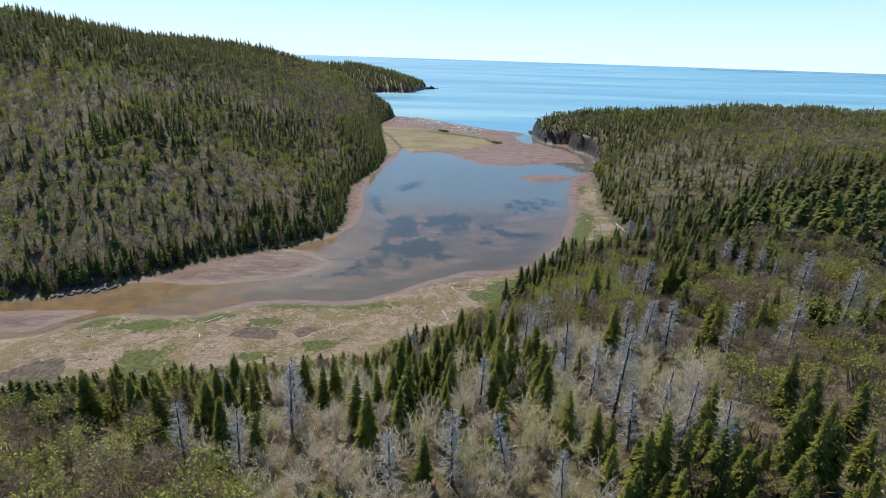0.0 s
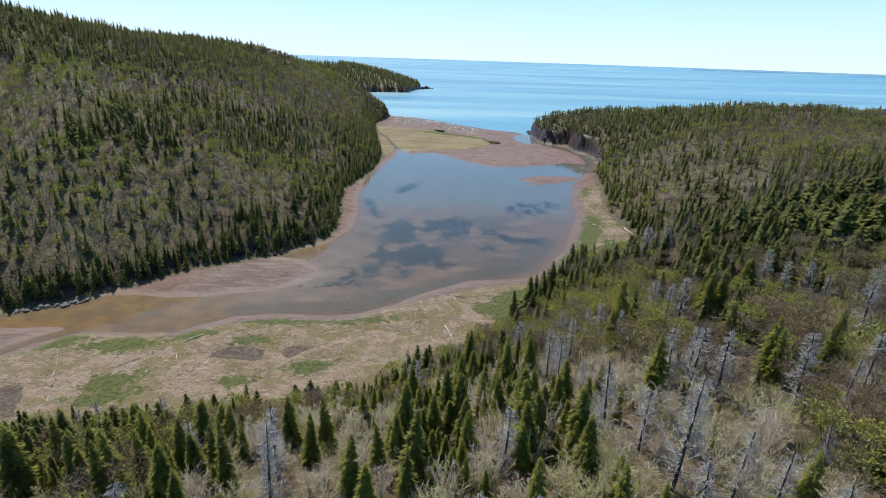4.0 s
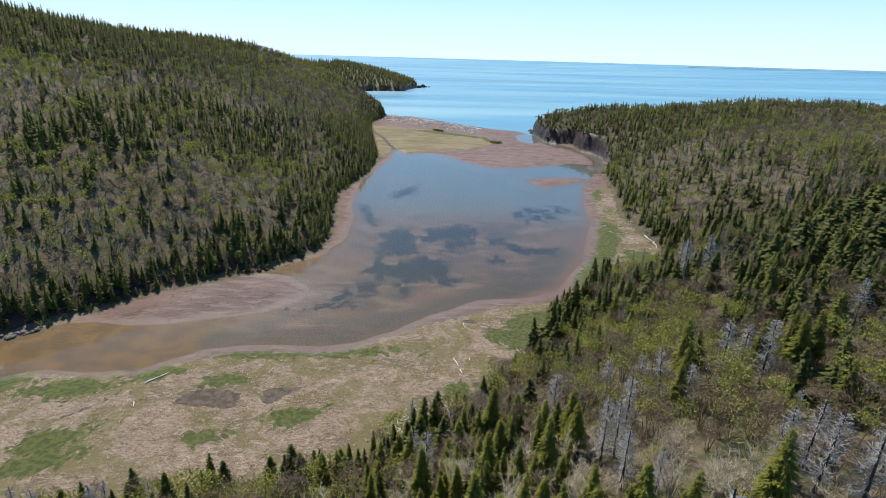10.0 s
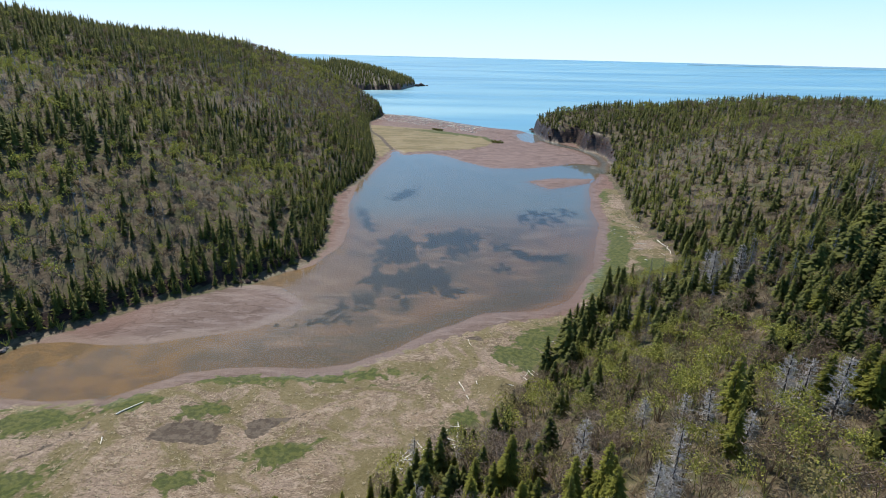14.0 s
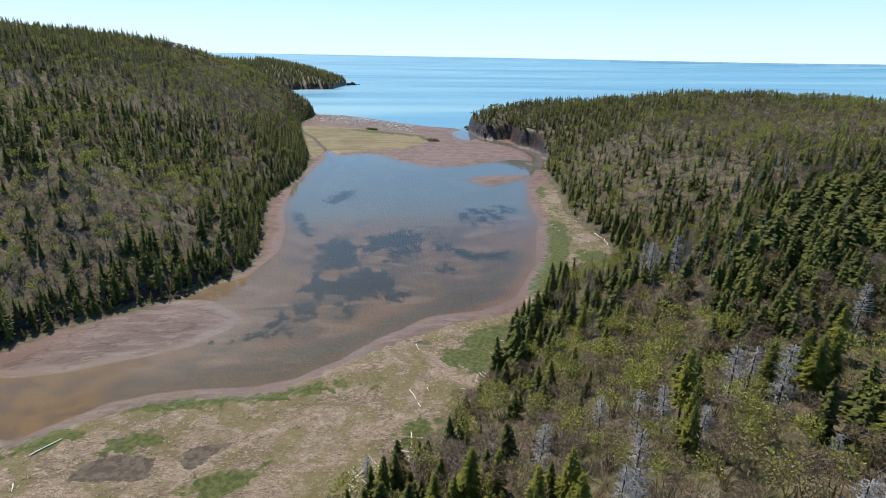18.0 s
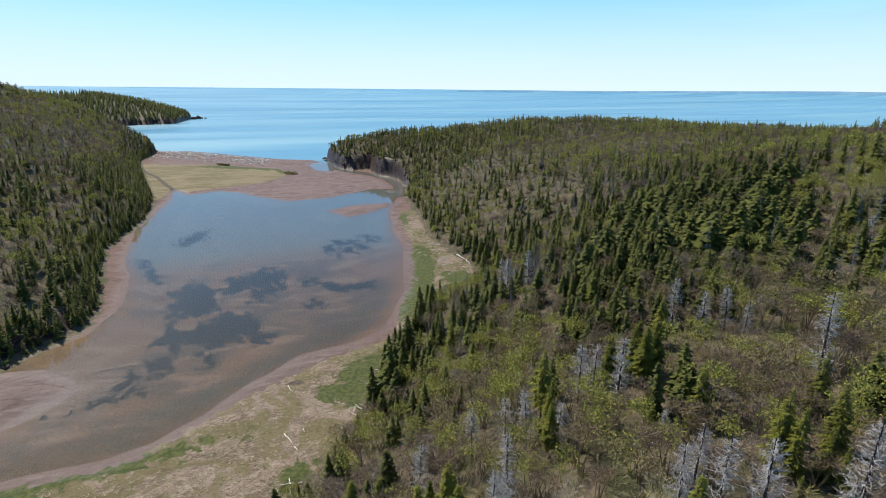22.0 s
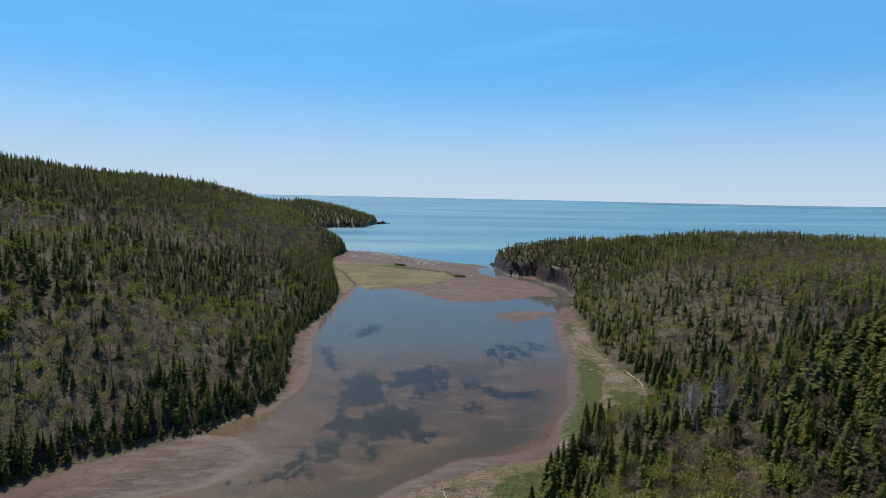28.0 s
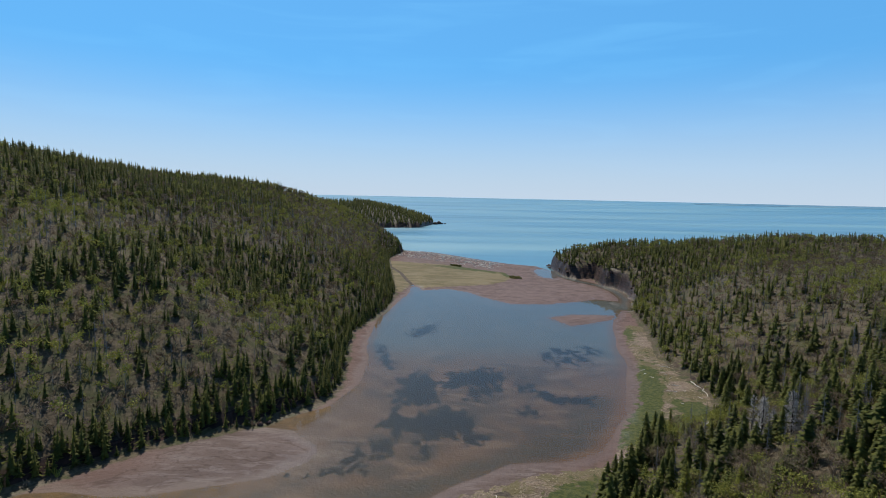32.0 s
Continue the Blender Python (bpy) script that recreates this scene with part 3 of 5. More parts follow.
def land(x, y):
    """Heights and the masks of the ground's kinds."""
    x, y = np.asarray(x, float), np.asarray(y, float)
    west, east = inside_distance(x, y, WEST_HILL), inside_distance(x, y, EAST_HILL)
    wet = inside_distance(x, y, LAGOON_EDGE)
    wet = np.maximum(wet, 5.0 - line_distance(x, y, OUTLET) + 0.02 * np.clip(y - 440, 0, 150))
    wet = np.maximum(wet, 1.6 - line_distance(x, y, SIDE_STREAM))
    wet = np.maximum(wet, 11 - np.hypot((x - 84) / 1.0, (y - 572) / 3.0))
    wet = np.minimum(wet, -inside_distance(x, y, ISLET))
    wiggle = cloud_noise(x, y, 26, 3) * 5.0
    wet = wet + wiggle * ease(np.abs(wet), 14, 2) * ease(y, 100, 180)
    sea = inside_distance(x, y, SEA_EDGE)
    shore = -np.maximum(wet, sea)
    marsh = np.maximum(inside_distance(x, y, NEAR_MARSH), inside_distance(x, y, SPIT_MARSH))
    z = np.where(shore > 0, np.minimum(0.05 * shore, 0.55), np.maximum(0.07 * shore, -1.0))
    z = z + 0.35 * ease(marsh, -0.5, 2.0) + (cloud_noise(x, y, 9, 5) * 0.25 + cloud_noise(x, y, 4, 6, 2) * 0.22) * ease(shore, 0, 6)
    z = z + 1.1 * np.exp(-((sea + 26) / 14.0) ** 2) * ease(wet, 0, -12)
    z = z - np.where(sea > 0, np.minimum(sea * 0.05, 6), 0)
    mud = np.maximum.reduce([inside_distance(x, y, p) for p in PANS])
    for k, creek in enumerate(CREEKS):
        mud = np.maximum(mud, (0.3, 0.15, 1.6, 1.2)[k] - line_distance(x, y, creek))
    z = z - 0.3 * ease(mud, -0.8, 1.2)
    # the two hills
    reach = np.interp(y, [420, 640], [420, 240])
    cap = np.interp(y, [150, 420, 600, 760, 1000, 1250, 1400, 1600], [112, 109, 83, 77, 66, 50, 44, 40])
    w = 1 - (1 - np.clip((west - 3) / reach, 0, 1)) ** 2
    hw = cap * w + 2.0 * ease(west, 1, 7) + (ease(y, 680, 740) * 7 + ease(y, 1080, 1200) * 6) * ease(west, -1, 5)
    hw = hw + cloud_noise(x, y, 70, 11) * 7 * ease(west, 5, 60)
    rise = np.interp(y, [150, 250], [0.13, 0.06])
    cap = np.interp(y, [0, 60, 120, 200, 250, 350, 500, 620], [34, 34, 33, 32, 28, 25, 20, 17]) + rise * np.clip(x - 60, 0, 260)
    he = cap * (1 - np.exp(-(np.clip(east, 0, None) / 40) ** np.interp(y, [430, 500], [1.5, 1.0]))) + 1.2 * ease(east, 0, 4)
    he = he + ease(y, 425, 500) * (10 + 9 * cloud_noise(x, y, 22, 71)) * ease(east + 5 * cloud_noise(x, y, 9, 72), -1.5, 3.0) + cloud_noise(x, y, 60, 12) * 5 * ease(east, 5, 50)
    z = z + np.where(west > -2, hw, 0) + np.where(east > -2, he, 0)
    return dict(z=z, shore=shore, marsh=marsh, wood=np.maximum(west, east), west=west, east=east, mud=mud,
                ochre=np.maximum.reduce([0.62 * ease(west, -15, -3) * ease(y, 200, 222) * ease(y, 420, 330), ease(x, -52, -80) * ease(y, 195, 185), np.exp(-((x + 60) / 9) ** 2 - ((y - 219) / 8) ** 2)]),
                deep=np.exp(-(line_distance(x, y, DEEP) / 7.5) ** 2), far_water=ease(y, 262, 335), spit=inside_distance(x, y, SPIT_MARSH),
                green=np.maximum(patches(x, y, SWARDS), 0.95 * ease(np.maximum.reduce([inside_distance(x, y, p) for p in LUSH]), -3, 1.5)), weed=np.maximum.reduce([inside_distance(x, y, p) for p in EELGRASS] + [np.interp(x, [-60, -20], [0.4, 1.6]) - line_distance(x, y, RILL)]),
                stony=inside_distance(x, y, STONY), bar=np.exp(-((x + 46) / 30) ** 2 - ((y - 199) / 19) ** 2))


def mesh_of(name, verts, faces, material=None, smooth=False):
    """A mesh from arrays of corners and of equal-sided faces."""
    verts, faces = np.asarray(verts, np.float32), np.asarray(faces, np.int32)
    me = bpy.data.meshes.new(name)
    me.vertices.add(len(verts))
    me.vertices.foreach_set("co", verts.ravel())
    k = faces.shape[1]
    me.loops.add(faces.size)
    me.loops.foreach_set("vertex_index", faces.ravel())
    me.polygons.add(len(faces))
    me.polygons.foreach_set("loop_start", np.arange(0, faces.size, k, dtype=np.int32))
    if smooth:
        me.polygons.foreach_set("use_smooth", np.ones(len(faces), bool))
    me.update(calc_edges=True)
    if material:
        me.materials.append(material)
    return me


def give(me, name, values):
    a = me.attributes.new(name, "FLOAT", "POINT")
    a.data.foreach_set("value", np.asarray(values, np.float32))


def grid_lines(low, high, step, far_low, far_high, growth):
    inner = list(np.arange(low, high + 0.01, step))
    before, after, s = [], [], step
    while (before[-1] if before else low) > far_low:
        s *= growth
        before.append((before[-1] if before else low) - s)
    s = step
    while (after[-1] if after else high) < far_high:
        s *= growth
        after.append((after[-1] if after else high) + s)
    return np.array(before[::-1] + inner + after)


gx = grid_lines(-170, 150, 1.4, -3000, 3000, 1.05)
gy = np.concatenate([grid_lines(95, 500, 1.6, -1200, 780, 1.02), np.arange(800, 1700, 11.0), np.linspace(1750, 2600, 12)])
X, Y = np.meshgrid(gx, gy)
L = land(X.ravel(), Y.ravel())
nx, ny = len(gx), len(gy)
q = (np.arange(ny - 1)[:, None] * nx + np.arange(nx - 1)[None, :]).ravel()
me = mesh_of("ground", np.stack([X.ravel(), Y.ravel(), L["z"]], 1), np.stack([q, q + 1, q + nx + 1, q + nx], 1), GROUND, True)
for key in ("shore", "marsh", "wood", "green", "weed", "mud", "ochre", "spit", "deep", "far_water", "stony", "bar"):
    give(me, key, np.clip(L[key], -60, 60))
ground = tagged(new("ground", me), "tidal sand flats, salt marsh and wooded hillsides round a lagoon", "ground", kind="structure")

# still water of the lagoon and its channel: one sheet just inside the land
wx, wy = np.meshgrid(np.linspace(-420, 150, 58), np.linspace(120, 622, 53))
q = (np.arange(52)[:, None] * 58 + np.arange(57)[None, :]).ravel()
lagoon = mesh_of("water", np.stack([wx.ravel(), wy.ravel(), np.zeros(wx.size)], 1), np.stack([q, q + 1, q + 59, q + 58], 1), LAGOON, True)
tagged(new("water", lagoon), "shallow calm lagoon water over sand and eelgrass", "water", kind="structure")

# the open sea, out to the horizon
ring = np.concatenate([np.linspace(0, 900, 10), np.linspace(1000, 4300, 34)])
spoke = np.radians(np.linspace(-100, 100, 81))
R_, A_ = np.meshgrid(ring, spoke)
sz = -0.1 + 57.0 * np.clip((R_ - 1500) / 2800, 0, 1) ** 2
q = (np.arange(80)[:, None] * 44 + np.arange(43)[None, :]).ravel()
sea_mesh = mesh_of("sea", np.stack([(R_ * np.sin(A_)).ravel(), (610 + R_ * np.cos(A_)).ravel(), sz.ravel()], 1),
                   np.stack([q, q + 1, q + 45, q + 44], 1), SEA, True)
tagged(new("sea", sea_mesh), "calm blue sea with pale slicks reaching the horizon", "sea", kind="structure")

# ---- trees ----
rng = np.random.default_rng(7)


class Soup:
    """Triangles gathered as arrays."""

    def __init__(self):
        self.v, self.f, self.n = [], [], 0

    def add(self, verts, faces):
        self.v.append(np.asarray(verts, float))
        self.f.append(np.asarray(faces, int) + self.n)
        self.n += len(verts)

    def arrays(self):
        return np.concatenate(self.v), np.concatenate(self.f)


def tube(soup, points, radii, sides=5):
    """A tapered tube along points."""
    points = [Vector(p) for p in points]
    verts, faces = [], []
    for k, (p, r) in enumerate(zip(points, radii)):
        way = (points[min(k + 1, len(points) - 1)] - points[max(k - 1, 0)]).normalized()
        a = way.orthogonal().normalized()
        b = way.cross(a)
        for s in range(sides):
            t = 2 * math.pi * s / sides
            verts.append(p + (a * math.cos(t) + b * math.sin(t)) * r)
    for k in range(len(points) - 1):
        for s in range(sides):
            i, j = k * sides + s, k * sides + (s + 1) % sides
            faces += [(i, j, j + sides), (i, j + sides, i + sides)]
    soup.add(verts, faces)


def spruce_boughs(height, radius, boughs, g):
    """A spruce seen from afar: single drooping boughs set all round a dark core, longer low down, uneven from side to side."""
    soup = Soup()
    lop, heavy = g.uniform(-0.25, 0.25, 2), g.uniform(0, 6.28)
    ring = [(radius * 0.42 * math.cos(a), radius * 0.42 * math.sin(a), height * 0.08) for a in np.linspace(0, 5.03, 5)]
    soup.add(ring + [(lop[0], lop[1], height)], [(s, (s + 1) % 5, 5) for s in range(5)])
    for k in range(boughs):
        u = min(0.96, ((k + g.uniform(0, 1)) / boughs) ** 1.15)
        a = k * 2.4 + g.uniform(-0.5, 0.5)
        r = radius * ((1 - u) ** 0.72 * g.uniform(0.55, 1.2) * (1 + 0.22 * math.cos(a - heavy)) + 0.07)
        z = height * (0.08 + 0.9 * u)
        out, side = np.array([math.cos(a), math.sin(a), 0]), np.array([-math.sin(a), math.cos(a), 0])
        base = np.array([lop[0] * u, lop[1] * u, z])
        w, droop = 0.20 * r + 0.13, g.uniform(-0.05, 0.42)
        mid = base + out * r * g.uniform(0.5, 0.65) - np.array([0, 0, r * droop * 0.35 + w * 0.35])
        soup.add([base + np.array([0, 0, 0.22 * r + 0.1]), mid + side * w, base + out * r - np.array([0, 0, r * droop]), mid - side * w], [(0, 1, 2), (0, 2, 3)])
    return soup.arrays()


def fuzzy_crown(height, radius, count, length, width, g, lobes=5, stems=4, leaves=False):
    """A hardwood from afar: a few pale stems under an uneven dome of lobes, each a haze of thin twigs or of small leaves."""
    soup = Soup()
    centres = []
    for k in range(lobes):
        a, q = g.uniform(0, 6.28), radius * 0.62 * math.sqrt(g.uniform(0, 1))
        centres.append(np.array([math.cos(a) * q, math.sin(a) * q, height * (0.74 - 0.22 * (q / radius) ** 2) * g.uniform(0.84, 1.06)]))
    for k in range(count):
        c = centres[k % lobes]
        d = g.normal(size=3)
        d[2] = abs(d[2]) * 0.9 + 0.1 if g.random() < 0.8 else -0.5 * abs(d[2])
        d /= np.linalg.norm(d)
        p = c + d * radius * 0.52 * g.uniform(0.35, 1.05) ** 0.6 * np.array([1, 1, 0.95])
        o = d * (0.9, 0.9, 0.5) + np.array([0, 0, 0.2]) + g.normal(size=3) * (0.9 if leaves else 0.7)
        o /= np.linalg.norm(o)
        side = np.cross(o, g.normal(size=3))
        side /= np.linalg.norm(side) + 1e-9
        l, w = length * g.uniform(0.6, 1.4), width * g.uniform(0.7, 1.3)
        if leaves:
            soup.add([p - side * w, p + side * w, p + o * l], [(0, 1, 2)])
        else:
            soup.add([p - o * l * 0.5 - side * w, p - o * l * 0.5 + side * w, p + o * l * 0.6], [(0, 1, 2)])
    for k in range(stems):
        c = centres[k % lobes]
        f = np.array([g.normal() * 0.2, g.normal() * 0.2, 0])
        side = np.cross(c - f, g.normal(size=3))
        side *= 0.11 / (np.linalg.norm(side) + 1e-9)
        soup.add([f - side, f + side, c], [(0, 1, 2)])
    return soup.arrays()


def broom(height, radius, stems, g, width=0.06, forks=2, buds=0, bud=0.3, lift=0.0):
    """A many-stemmed hardwood or shrub: thin stems fanning up and out from the ground to a dome, forked near their tips, with small buds."""
    soup = Soup()
    for k in range(stems):
        a, r = g.uniform(0, 6.28), radius * math.sqrt(g.uniform(0.02, 1))
        top = np.array([math.cos(a) * r, math.sin(a) * r, height * math.sqrt(max(0.15, 1 - (r / radius) ** 2 * 0.75)) * g.uniform(0.88, 1.04)])
        foot = np.array([g.normal() * 0.12 * radius, g.normal() * 0.12 * radius, lift * height * g.uniform(0.7, 1.2)])
        side = np.cross(top - foot, g.normal(size=3))
        side *= width / (np.linalg.norm(side) + 1e-9)
        soup.add([foot - side, foot + side, top], [(0, 1, 2)])
        for q in range(forks):
            f = g.uniform(0.45, 0.85)
            m = foot + (top - foot) * f
            e = top + g.normal(size=3) * np.array([0.2, 0.2, 0.09]) * radius * 0.7
            soup.add([m - side * 0.7, m + side * 0.7, e], [(0, 1, 2)])
        for q in range(buds):
            c = top + g.normal(size=3) * np.array([0.3, 0.3, 0.2]) * radius
            u, w = g.normal(size=3), g.normal(size=3)
            soup.add([c, c + u * bud / np.linalg.norm(u), c + w * bud * 0.7 / np.linalg.norm(w)], [(0, 1, 2)])
    return soup.arrays()


def snag_spike(height, g, branches=16, wide=0.09):
    """A dead spruce from afar: a bare pole with brittle side branches."""
    soup = Soup()
    tube(soup, [(0, 0, 0), (0, 0, height)], [0.13, 0.02], 3)
    for k in range(branches):
        z = height * g.uniform(0.25, 0.97)
        a, r = g.uniform(0, 6.28), (1.15 - z / height) * 2.0 * g.uniform(0.4, 1.1)
        x, y = math.cos(a), math.sin(a)
        soup.add([(0, 0, z + wide), (0, 0, z - wide), (x * r, y * r, z - r * g.uniform(-0.1, 0.35))], [(0, 1, 2)])
    return soup.arrays()


def joined(name, label, material, places, templates, category="woods"):
    """Many far trees as one mesh. places: x, y, z, scale, turn, tint."""
    places = np.asarray(places, float)
    verts, faces, tints, base = [], [], [], 0
    pick = rng.integers(0, len(templates), len(places))
    for k, (tv, tf) in enumerate(templates):
        rows = places[pick == k]
        if not len(rows):
            continue
        c, s = np.cos(rows[:, 4])[:, None], np.sin(rows[:, 4])[:, None]
        size, high = rows[:, 3][:, None], (rows[:, 3] * (0.85 + 0.3 * rows[:, 5]))[:, None]
        vx = (tv[None, :, 0] * c - tv[None, :, 1] * s) * size + rows[:, 0][:, None]
        vy = (tv[None, :, 0] * s + tv[None, :, 1] * c) * size + rows[:, 1][:, None]
        vz = tv[None, :, 2] * high + rows[:, 2][:, None]
        verts.append(np.stack([vx, vy, vz], 2).reshape(-1, 3))
        faces.append((tf[None] + (np.arange(len(rows)) * len(tv))[:, None, None] + base).reshape(-1, 3))
        tints.append(np.repeat(rows[:, 5], len(tv)))
        base += len(rows) * len(tv)
    me = mesh_of(name, np.concatenate(verts), np.concatenate(faces), material)
    give(me, "tint", np.concatenate(tints))
    return tagged(new(name, me), label, category, kind="stuff")


def hardwoods(label, rows, bare, leafy, cut=0.54):
    """Leafless trees and those in young leaf, each kind one mesh."""
    green = rows[:, 5] > cut
    for some, shapes, words in ((~green, bare, "leafless grey-brown hardwoods "), (green, leafy, "yellow-green budding hardwoods ")):
        if some.any():
            joined("hardwood_woods", words + label, BUDS_FAR, rows[some], shapes)


def scatter(x0, x1, y0, y1, step, g):
    xs, ys = np.meshgrid(np.arange(x0, x1, step), np.arange(y0, y1, step * 0.9))
    xs = xs + g.uniform(-0.48, 0.48, xs.shape) * step
    ys = ys + g.uniform(-0.48, 0.48, ys.shape) * step
    return xs.ravel(), ys.ravel()


def sort_kinds(x, y, spruce, hard, dead, g, gather=0.7):
    """0 spruce, 1 hardwood, 2 snag, by the share of each at its place; slow noise gathers them in stands."""
    spruce = np.clip(spruce + cloud_noise(x, y, 45, 21, 3) * gather, 0.02, 1.5)
    dead = np.clip(dead + cloud_noise(x, y, 34, 31, 3) * 0.35, 0.0, 1.5)
    draw = g.random(x.shape) * (spruce + hard + dead)
    return np.where(draw < spruce, 0, np.where(draw < spruce + dead, 2, 1))


def rows_of(x, y, z, scale, g, leaf=0.0):
    own = np.clip(0.45 + cloud_noise(x, y, 35, 41, 2) * 0.8 + g.uniform(-0.38, 0.38, x.shape) + leaf, 0, 1)
    return np.stack([x, y, z - 0.2, scale, g.uniform(0, 6.28, x.shape), own], 1)


g = np.random.default_rng(11)
far_spruce = [spruce_boughs(10, g.uniform(2.0, 3.2), 36, g) for _ in range(7)]
mid_spruce = [spruce_boughs(10, g.uniform(1.8, 3.0), 120, g) for _ in range(8)]
broad_fir = [spruce_boughs(10, g.uniform(3.0, 4.0), 170, g) for _ in range(5)]
far_wood = [fuzzy_crown(8.6, g.uniform(2.7, 3.5), 80, 0.95, 0.15, g, 7, 2) for _ in range(7)]
mid_wood = [fuzzy_crown(7.4, g.uniform(2.5, 3.3), 240, 0.85, 0.042, g, 8, 8) for _ in range(8)]
far_leafy = [fuzzy_crown(8.4, g.uniform(2.5, 3.2), 84, 0.62, 0.27, g, 6, 2, True) for _ in range(6)]
mid_leafy = [fuzzy_crown(7.2, g.uniform(2.4, 3.1), 340, 0.30, 0.12, g, 9, 4, True) for _ in range(7)]
tiny_spruce = [spruce_boughs(10, g.uniform(2.6, 3.4), 12, g) for _ in range(4)]
far_snag = [snag_spike(11, g, 16) for _ in range(4)]
mid_snag = [snag_spike(11, g, 110, 0.035) for _ in range(5)]

WEST_CONIFERS = [(-143, 279, 17, 31), (-143, 329, 16, 36), (-119, 337, 9, 26), (-151, 254, 13, 11), (-155, 246, 8, 7), (-65, 229, 15, 12),
                 (-58, 270, 12, 45), (-65, 469, 24, 60), (-230, 411, 35, 60), (-229, 520, 37, 60), (-209, 576, 24, 60), (-288, 1352, 16, 10),
                 (-105, 359, 15, 53), (-51, 430, 11, 60)]
WEST_LEAFY = [(-200, 344, 12, 44), (-187, 299, 10, 16), (-155, 288, 10, 18), (-151, 715, 14, 28), (-124, 715, 12, 5), (-97, 237, 8, 9),
              (-83, 254, 7, 22), (-115, 211, 6, 6), (-135, 228, 5, 6), (-108, 276, 9, 23), (-127, 253, 7, 6), (-140, 240, 8, 8),
              (-181, 733, 12, 5), (-84, 295, 11, 37), (-150, 325, 10, 21)]
WEST_DEAD = [(-133, 577, 26, 60), (-174, 517, 31, 60), (-184, 288, 16, 24), (-180, 333, 18, 32), (-125, 207, 10, 13), (-105, 215, 6, 10),
             (-126, 447, 22, 60), (-182, 461, 31, 60)]


def in_beds(x, y, beds):
    best = np.zeros(np.shape(x))
    for cx, cy, rx, ry in beds:
        best = np.maximum(best, np.exp(-0.7 * (((x - cx) / rx) ** 2 + ((y - cy) / ry) ** 2)))
    return best


# the hill across the lagoon
x, y = scatter(-430, -40, 60, 800, 4.0, g)
here = land(x, y)
keep = (here["west"] > np.where(y < 240, 9, 7)) & (here["west"] < 330) & ((here["west"] < 170) | (g.random(x.shape) < 0.65))
x, y, z, d = x[keep], y[keep], here["z"][keep], here["west"][keep]
conifer, leafy, grey = in_beds(x, y, WEST_CONIFERS), in_beds(x, y, WEST_LEAFY), in_beds(x, y, WEST_DEAD)
hem = ease(d, 26, 12) * ease(y, 205, 235)
kind = sort_kinds(x, y, 0.08 + 2.4 * conifer ** 1.15 + 1.2 * hem + 0.9 * ease(d, 130, 200), 0.62 + 0.5 * leafy, 0.07 + 0.6 * grey, g, 1.0)
size = 0.55 + 0.6 * g.random(x.shape) ** 1.3
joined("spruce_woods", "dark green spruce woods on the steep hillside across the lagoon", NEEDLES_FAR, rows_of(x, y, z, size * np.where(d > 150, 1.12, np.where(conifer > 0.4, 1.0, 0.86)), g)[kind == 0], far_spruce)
hardwoods("on the hillside across the lagoon", rows_of(x, y, z, size * 0.95, g, 0.36 * leafy + 0.04)[kind == 1], far_wood, far_leafy, 0.55)
joined("dead_woods", "grey dead standing spruces on the hillside across the lagoon", SNAG_FAR, rows_of(x, y, z, size, g)[kind == 2], far_snag)

# a thick dark hem of spruces along the foot of that hill, and low growth under its trees
x, y = scatter(-330, -40, 140, 770, 2.4, g)
here = land(x, y)
keep = (here["west"] > np.where(y < 240, 2.0, 0.8)) & (here["west"] < np.where(y < 240, 9.5, 7.5)) & (g.random(x.shape) < 0.9)
x, y, z = x[keep], y[keep], here["z"][keep]
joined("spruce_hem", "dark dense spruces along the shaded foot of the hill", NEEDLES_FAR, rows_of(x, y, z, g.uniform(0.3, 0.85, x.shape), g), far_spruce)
under = [broom(3.4, 3.0, 8, g, 0.20, 1, 0) for _ in range(4)]
x, y = scatter(-430, -40, 60, 800, 6.6, g)
here = land(x, y)
keep = (here["west"] > 0.5) & (here["west"] < 330)
x, y, z = x[keep], y[keep], here["z"][keep]
joined("undergrowth", "brown leafless undergrowth below the hillside trees", BUDS_FAR, rows_of(x, y, z, g.uniform(0.7, 1.3, x.shape), g), under, "undergrowth")

# the far headland
x, y = scatter(-600, -40, 790, 1520, 7.5, g)
here = land(x, y)
keep = (here["west"] > 3) & (here["west"] < 200)
x, y, z = x[keep], y[keep], here["z"][keep]
joined("headland_woods", "dark spruce woods on the far sea headland", NEEDLES_FAR, rows_of(x, y, z, g.uniform(0.9, 1.5, x.shape), g), tiny_spruce)

# the hill on the near side: far stretches joined, the nearest trees as things of their own
STANDS = [(3, 70, 14, 12), (4, 95, 13, 9), (-35, 66, 10, 10), (-58, 80, 10, 13), (-9, 113, 15, 8), (-85, 84, 26, 6), (27, 161, 7, 24), (40, 180, 8, 24), (48, 101, 4, 7),
          (78, 146, 15, 18), (102, 138, 20, 18), (124, 160, 30, 24), (98, 326, 9, 90), (108, 248, 9, 10), (150, 482, 50, 60), (219, 440, 25, 25), (68, 81, 5, 5), (50, 82, 4, 5),
          (34, 45, 15, 7), (60, 130, 7, 10)]
LEAFY = [(-35, 47, 8, 5), (13, 56, 5, 8), (57, 73, 7, 8), (55, 87, 8, 9), (168, 140, 30, 20), (76, 105, 6, 6), (64, 101, 6, 5), (61, 86, 6, 6), (217, 346, 30, 40), (33, 140, 6, 8), (70, 200, 8, 14)]
